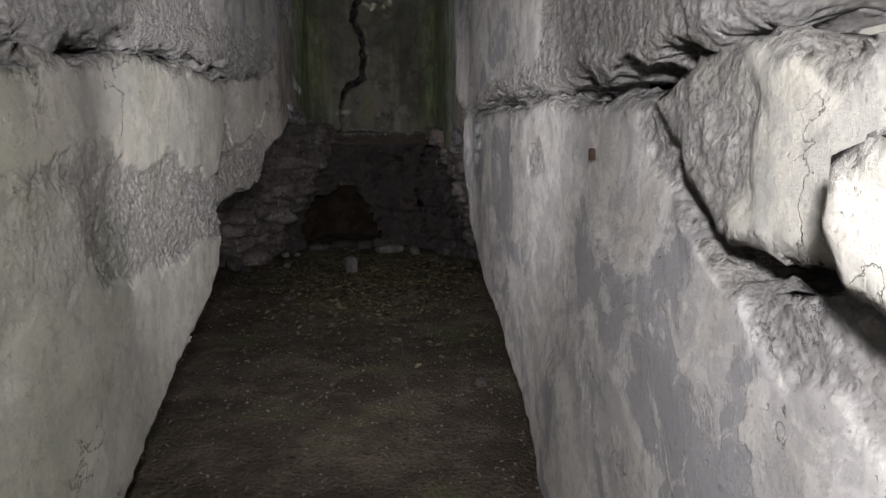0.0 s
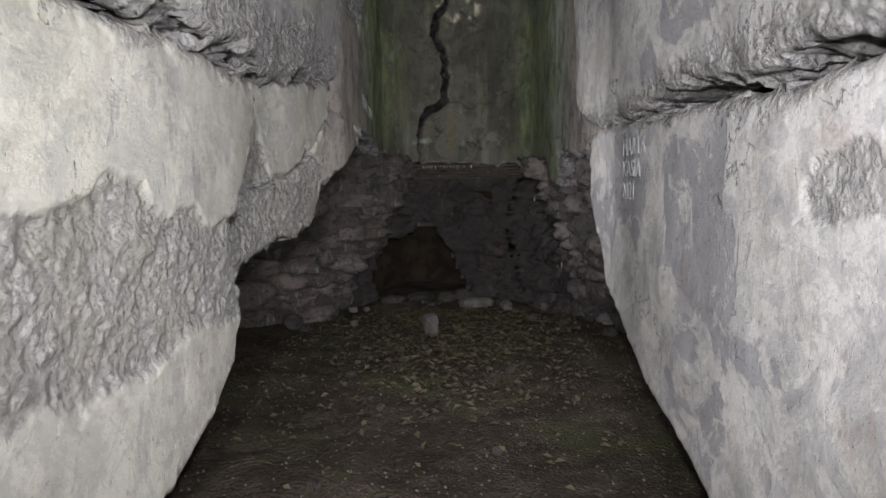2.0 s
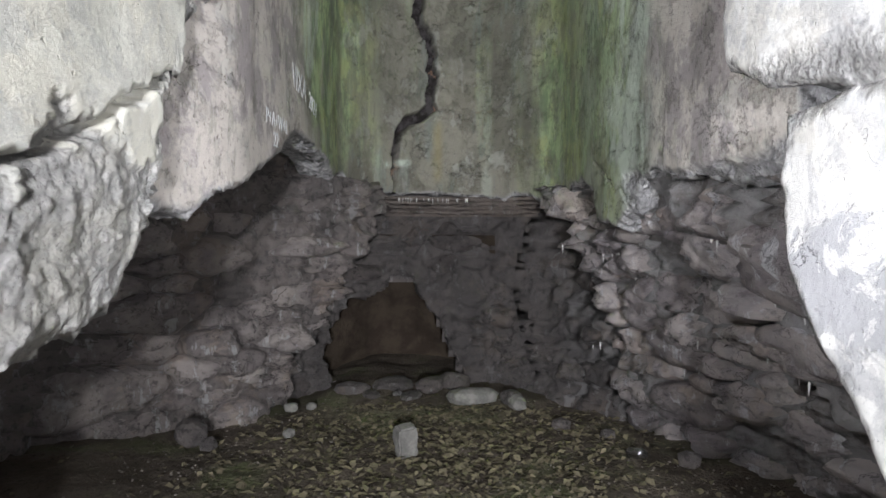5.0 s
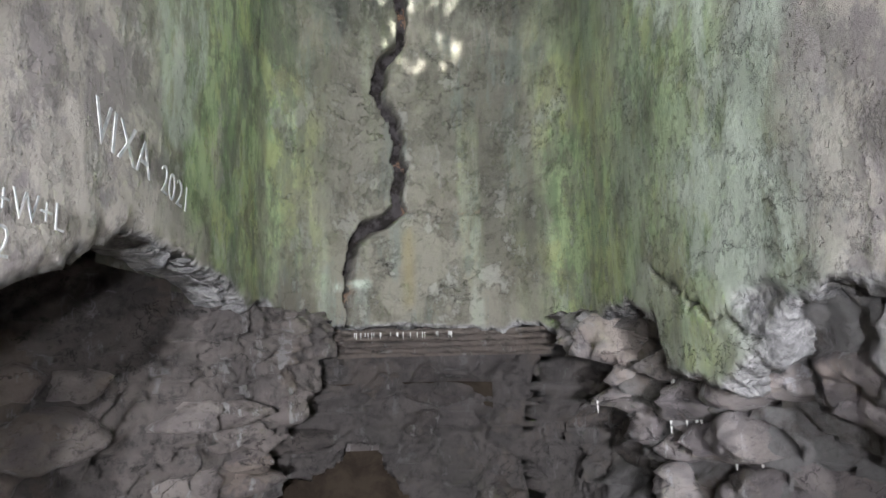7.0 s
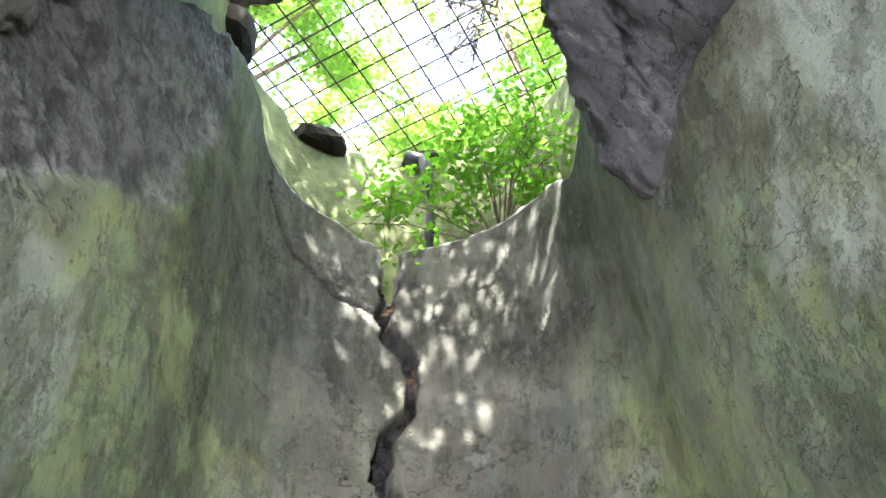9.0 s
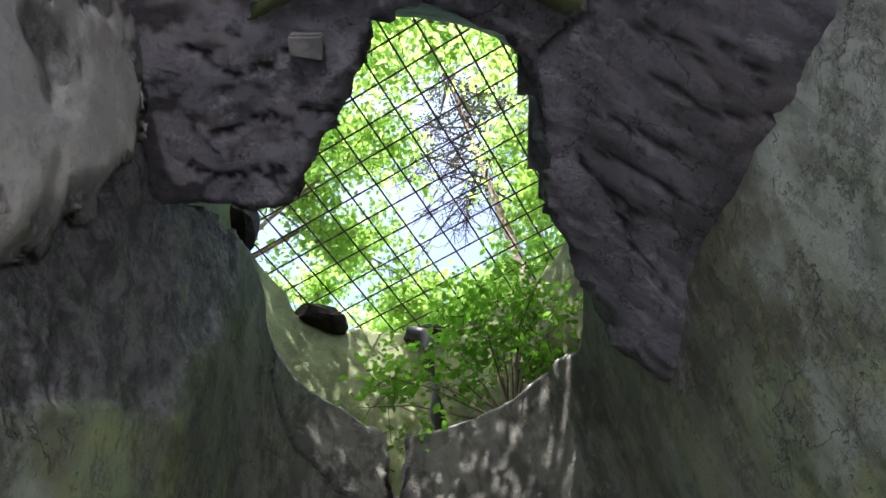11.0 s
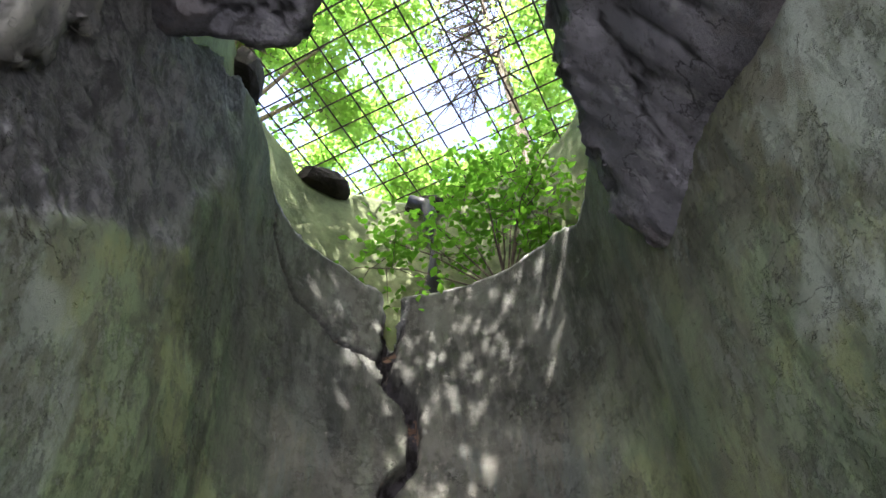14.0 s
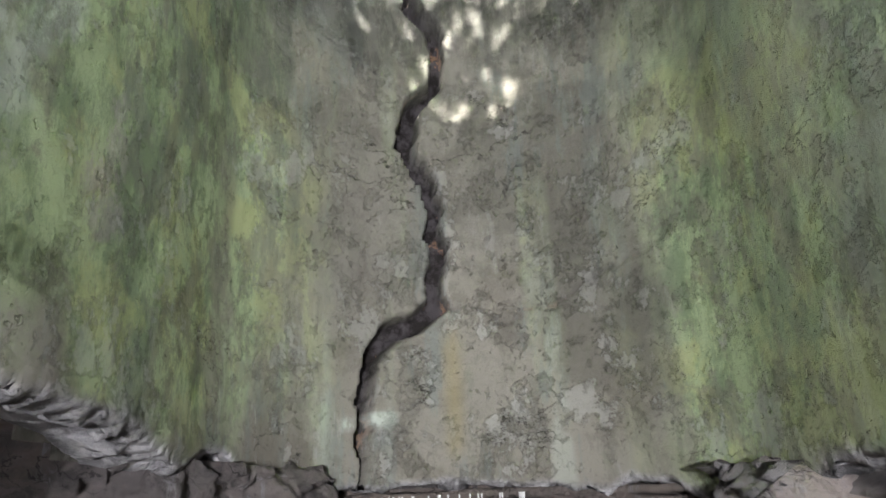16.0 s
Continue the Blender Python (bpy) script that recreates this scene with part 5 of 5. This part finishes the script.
# drain pipe at the rim, and near-black lumps standing in for shaded hollows
bm = bmesh.new()
tube(bm, [(0.0, 9.6, 4.5), (0.0, 9.6, 5.0), (0.01, 9.6, 5.7), (-0.02, 9.6, 5.82), (-0.14, 9.6, 5.88)], [0.055, 0.055, 0.055, 0.055, 0.05], 14)
tagged(part("drain_pipe", bm, pipe_mat, soft=True), "black glossy bent drain pipe rising behind the ledge", "pipe")
lump("clod", (0.42, 0.3, 0.17), 61.0, hollow_dark, (-0.78, 9.45, 5.84), 30, label="near-black lump in place of a shaded hollow at the broken rim", category="earth")
lump("clod", (0.34, 0.3, 0.13), 63.0, hollow_dark, (0.0, 9.72, 5.85), 0, label="near-black lump in place of a dark hollow, lying on the rim", category="earth")
lump("clod", (0.25, 0.4, 0.34), 67.0, hollow_dark, (-1.22, 8.62, 5.9), 10, label="near-black lump in place of a dark hollow, hanging at the rim", category="earth")

# ---- rubble stones of the foot: fitted cell to cell, like laid rubble ----
rng = np.random.default_rng(7)
RHO, PHI = np.meshgrid(np.array([0.0, 0.35, 0.62, 0.82, 0.92, 0.965, 1.0]), np.linspace(0, 2 * np.pi, 24, endpoint=False), indexing="ij")
ids = np.arange(RHO.size).reshape(RHO.shape)
nxt = np.roll(ids, -1, 1)
stone_quads = np.stack([ids[:-1], nxt[:-1], nxt[1:], ids[1:]], -1).reshape(-1, 4)
S_AT = np.linspace(0, N_FOOT, 600)
MX, MY = foot_base(S_AT, np.full_like(S_AT, 0.9))
L_AT = np.concatenate([[0], np.cumsum(np.hypot(np.diff(MX), np.diff(MY)))])
LONG = 1.8                      # stones lie longer than they are high
seeds = []
for reach, tries in ((0.2, 20), (0.155, 120), (0.12, 600), (0.092, 9000)):
    for _ in range(tries):
        p = (rng.uniform(np.interp(1.9, S_AT, L_AT), np.interp(14.2, S_AT, L_AT)) / LONG, rng.uniform(0.0, 1.62), reach)
        if len(seeds) < 400 and all(math.hypot(p[0] - q[0], p[1] - q[1]) > 0.5 * (reach + q[2]) * 1.25 for q in seeds):
            seeds.append(p)
P = np.array(seeds)
drip_feet = []
for k, (pa, ph, reach) in enumerate(seeds):
    da, dh = P[:, 0] - pa, P[:, 1] - ph
    dist = np.hypot(da, dh)
    near = np.argsort(dist)[1:13]
    share = P[k, 2] / (P[k, 2] + P[near, 2])
    facing = (np.cos(PHI[0])[:, None] * da[near] + np.sin(PHI[0])[:, None] * dh[near]) / dist[near]
    rad = np.where(facing > 0.05, share * dist[near] / np.maximum(facing, 0.05), 9.0)
    outline = (np.sum(rad ** -16.0, 1) + (reach * 1.6) ** -16.0) ** (-1 / 16.0)
    k0 = rng.uniform(0, 50)
    outline = outline * (1 + 0.2 * vnoise(np.cos(PHI[0]) * 1.8 + k0, np.sin(PHI[0]) * 1.8, PHI[0] * 0, 5) + 0.1 * vnoise(np.cos(PHI[0]) * 5 + k0, np.sin(PHI[0]) * 5, PHI[0] * 0, 6))
    a0, b0 = RHO * outline * np.cos(PHI) * LONG, RHO * outline * np.sin(PHI)
    hh = ph + b0
    ss = np.interp(pa * LONG + a0, L_AT, S_AT)
    sx, sy = foot_base(ss, hh)
    if hh.max() > 1.72 or np.any((signed(DEN, sx, hh) > -0.015) & (sy > 8.6)):
        continue
    mx, my = float(sx[0, 0]), float(sy[0, 0])
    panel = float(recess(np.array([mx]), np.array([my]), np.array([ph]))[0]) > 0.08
    if (panel and hh.max() > 1.5) or rng.uniform() < (0.45 if panel else 0.16):
        continue
    rise = (0.03 if panel else 0.05) * rng.uniform(0.1, 2.6)
    lean, nod = rng.normal(0, 0.35), rng.uniform(0.2, 1.0)
    d = (rise + 0.022) * np.clip(1 - RHO ** 9, 0, 1) * (1 + lean * a0 / reach * 0.3) - nod * 0.03 * b0 / reach * (1 - RHO ** 6) - 0.045 * RHO ** 10 - 0.012
    d = d + 0.03 * (1.02 - RHO) * ridged(sx, sy, hh * 1.5, 6, 4, 200) + 0.035 * (1.02 - RHO) * fbm(sx, sy, hh, 12, 4, 201, 0.65)
    soft = foot_relief(ss, hh) * 0.6 + foot_relief(np.full_like(ss, float(ss[0, 0])), np.full_like(hh, ph)) * 0.4
    px, py, pz = on_foot(ss, hh, d + soft)
    put("stone", mesh_of("stone", np.stack([px, py, pz], -1).reshape(-1, 3), stone_quads), dark_rubble if panel else crusted_lit_rubble if mx > 0.62 else rock, foot)
    if mx > 0.5 and 0.5 < ph < 1.5 and k % 4 == 0:
        drip_feet += [(float(px[4, j]), float(py[4, j]), float(pz[4, j])) for j in (16, 17, 18, 19, 20)]

# lime icicles under the ledges of the foot
bm = bmesh.new()
for x, y, z in drip_feet:
    if rng.uniform() < 0.6:
        length = rng.uniform(0.012, 0.06)
        tube(bm, [(x, y, z + 0.015), (x, y, z - length * 0.5), (x, y, z - length)], [0.007, 0.004, 0.0012], 5)
tagged(part("lime_icicles", bm, lime), "white lime icicles hanging from the rubble ledges", "drips", kind="stuff")
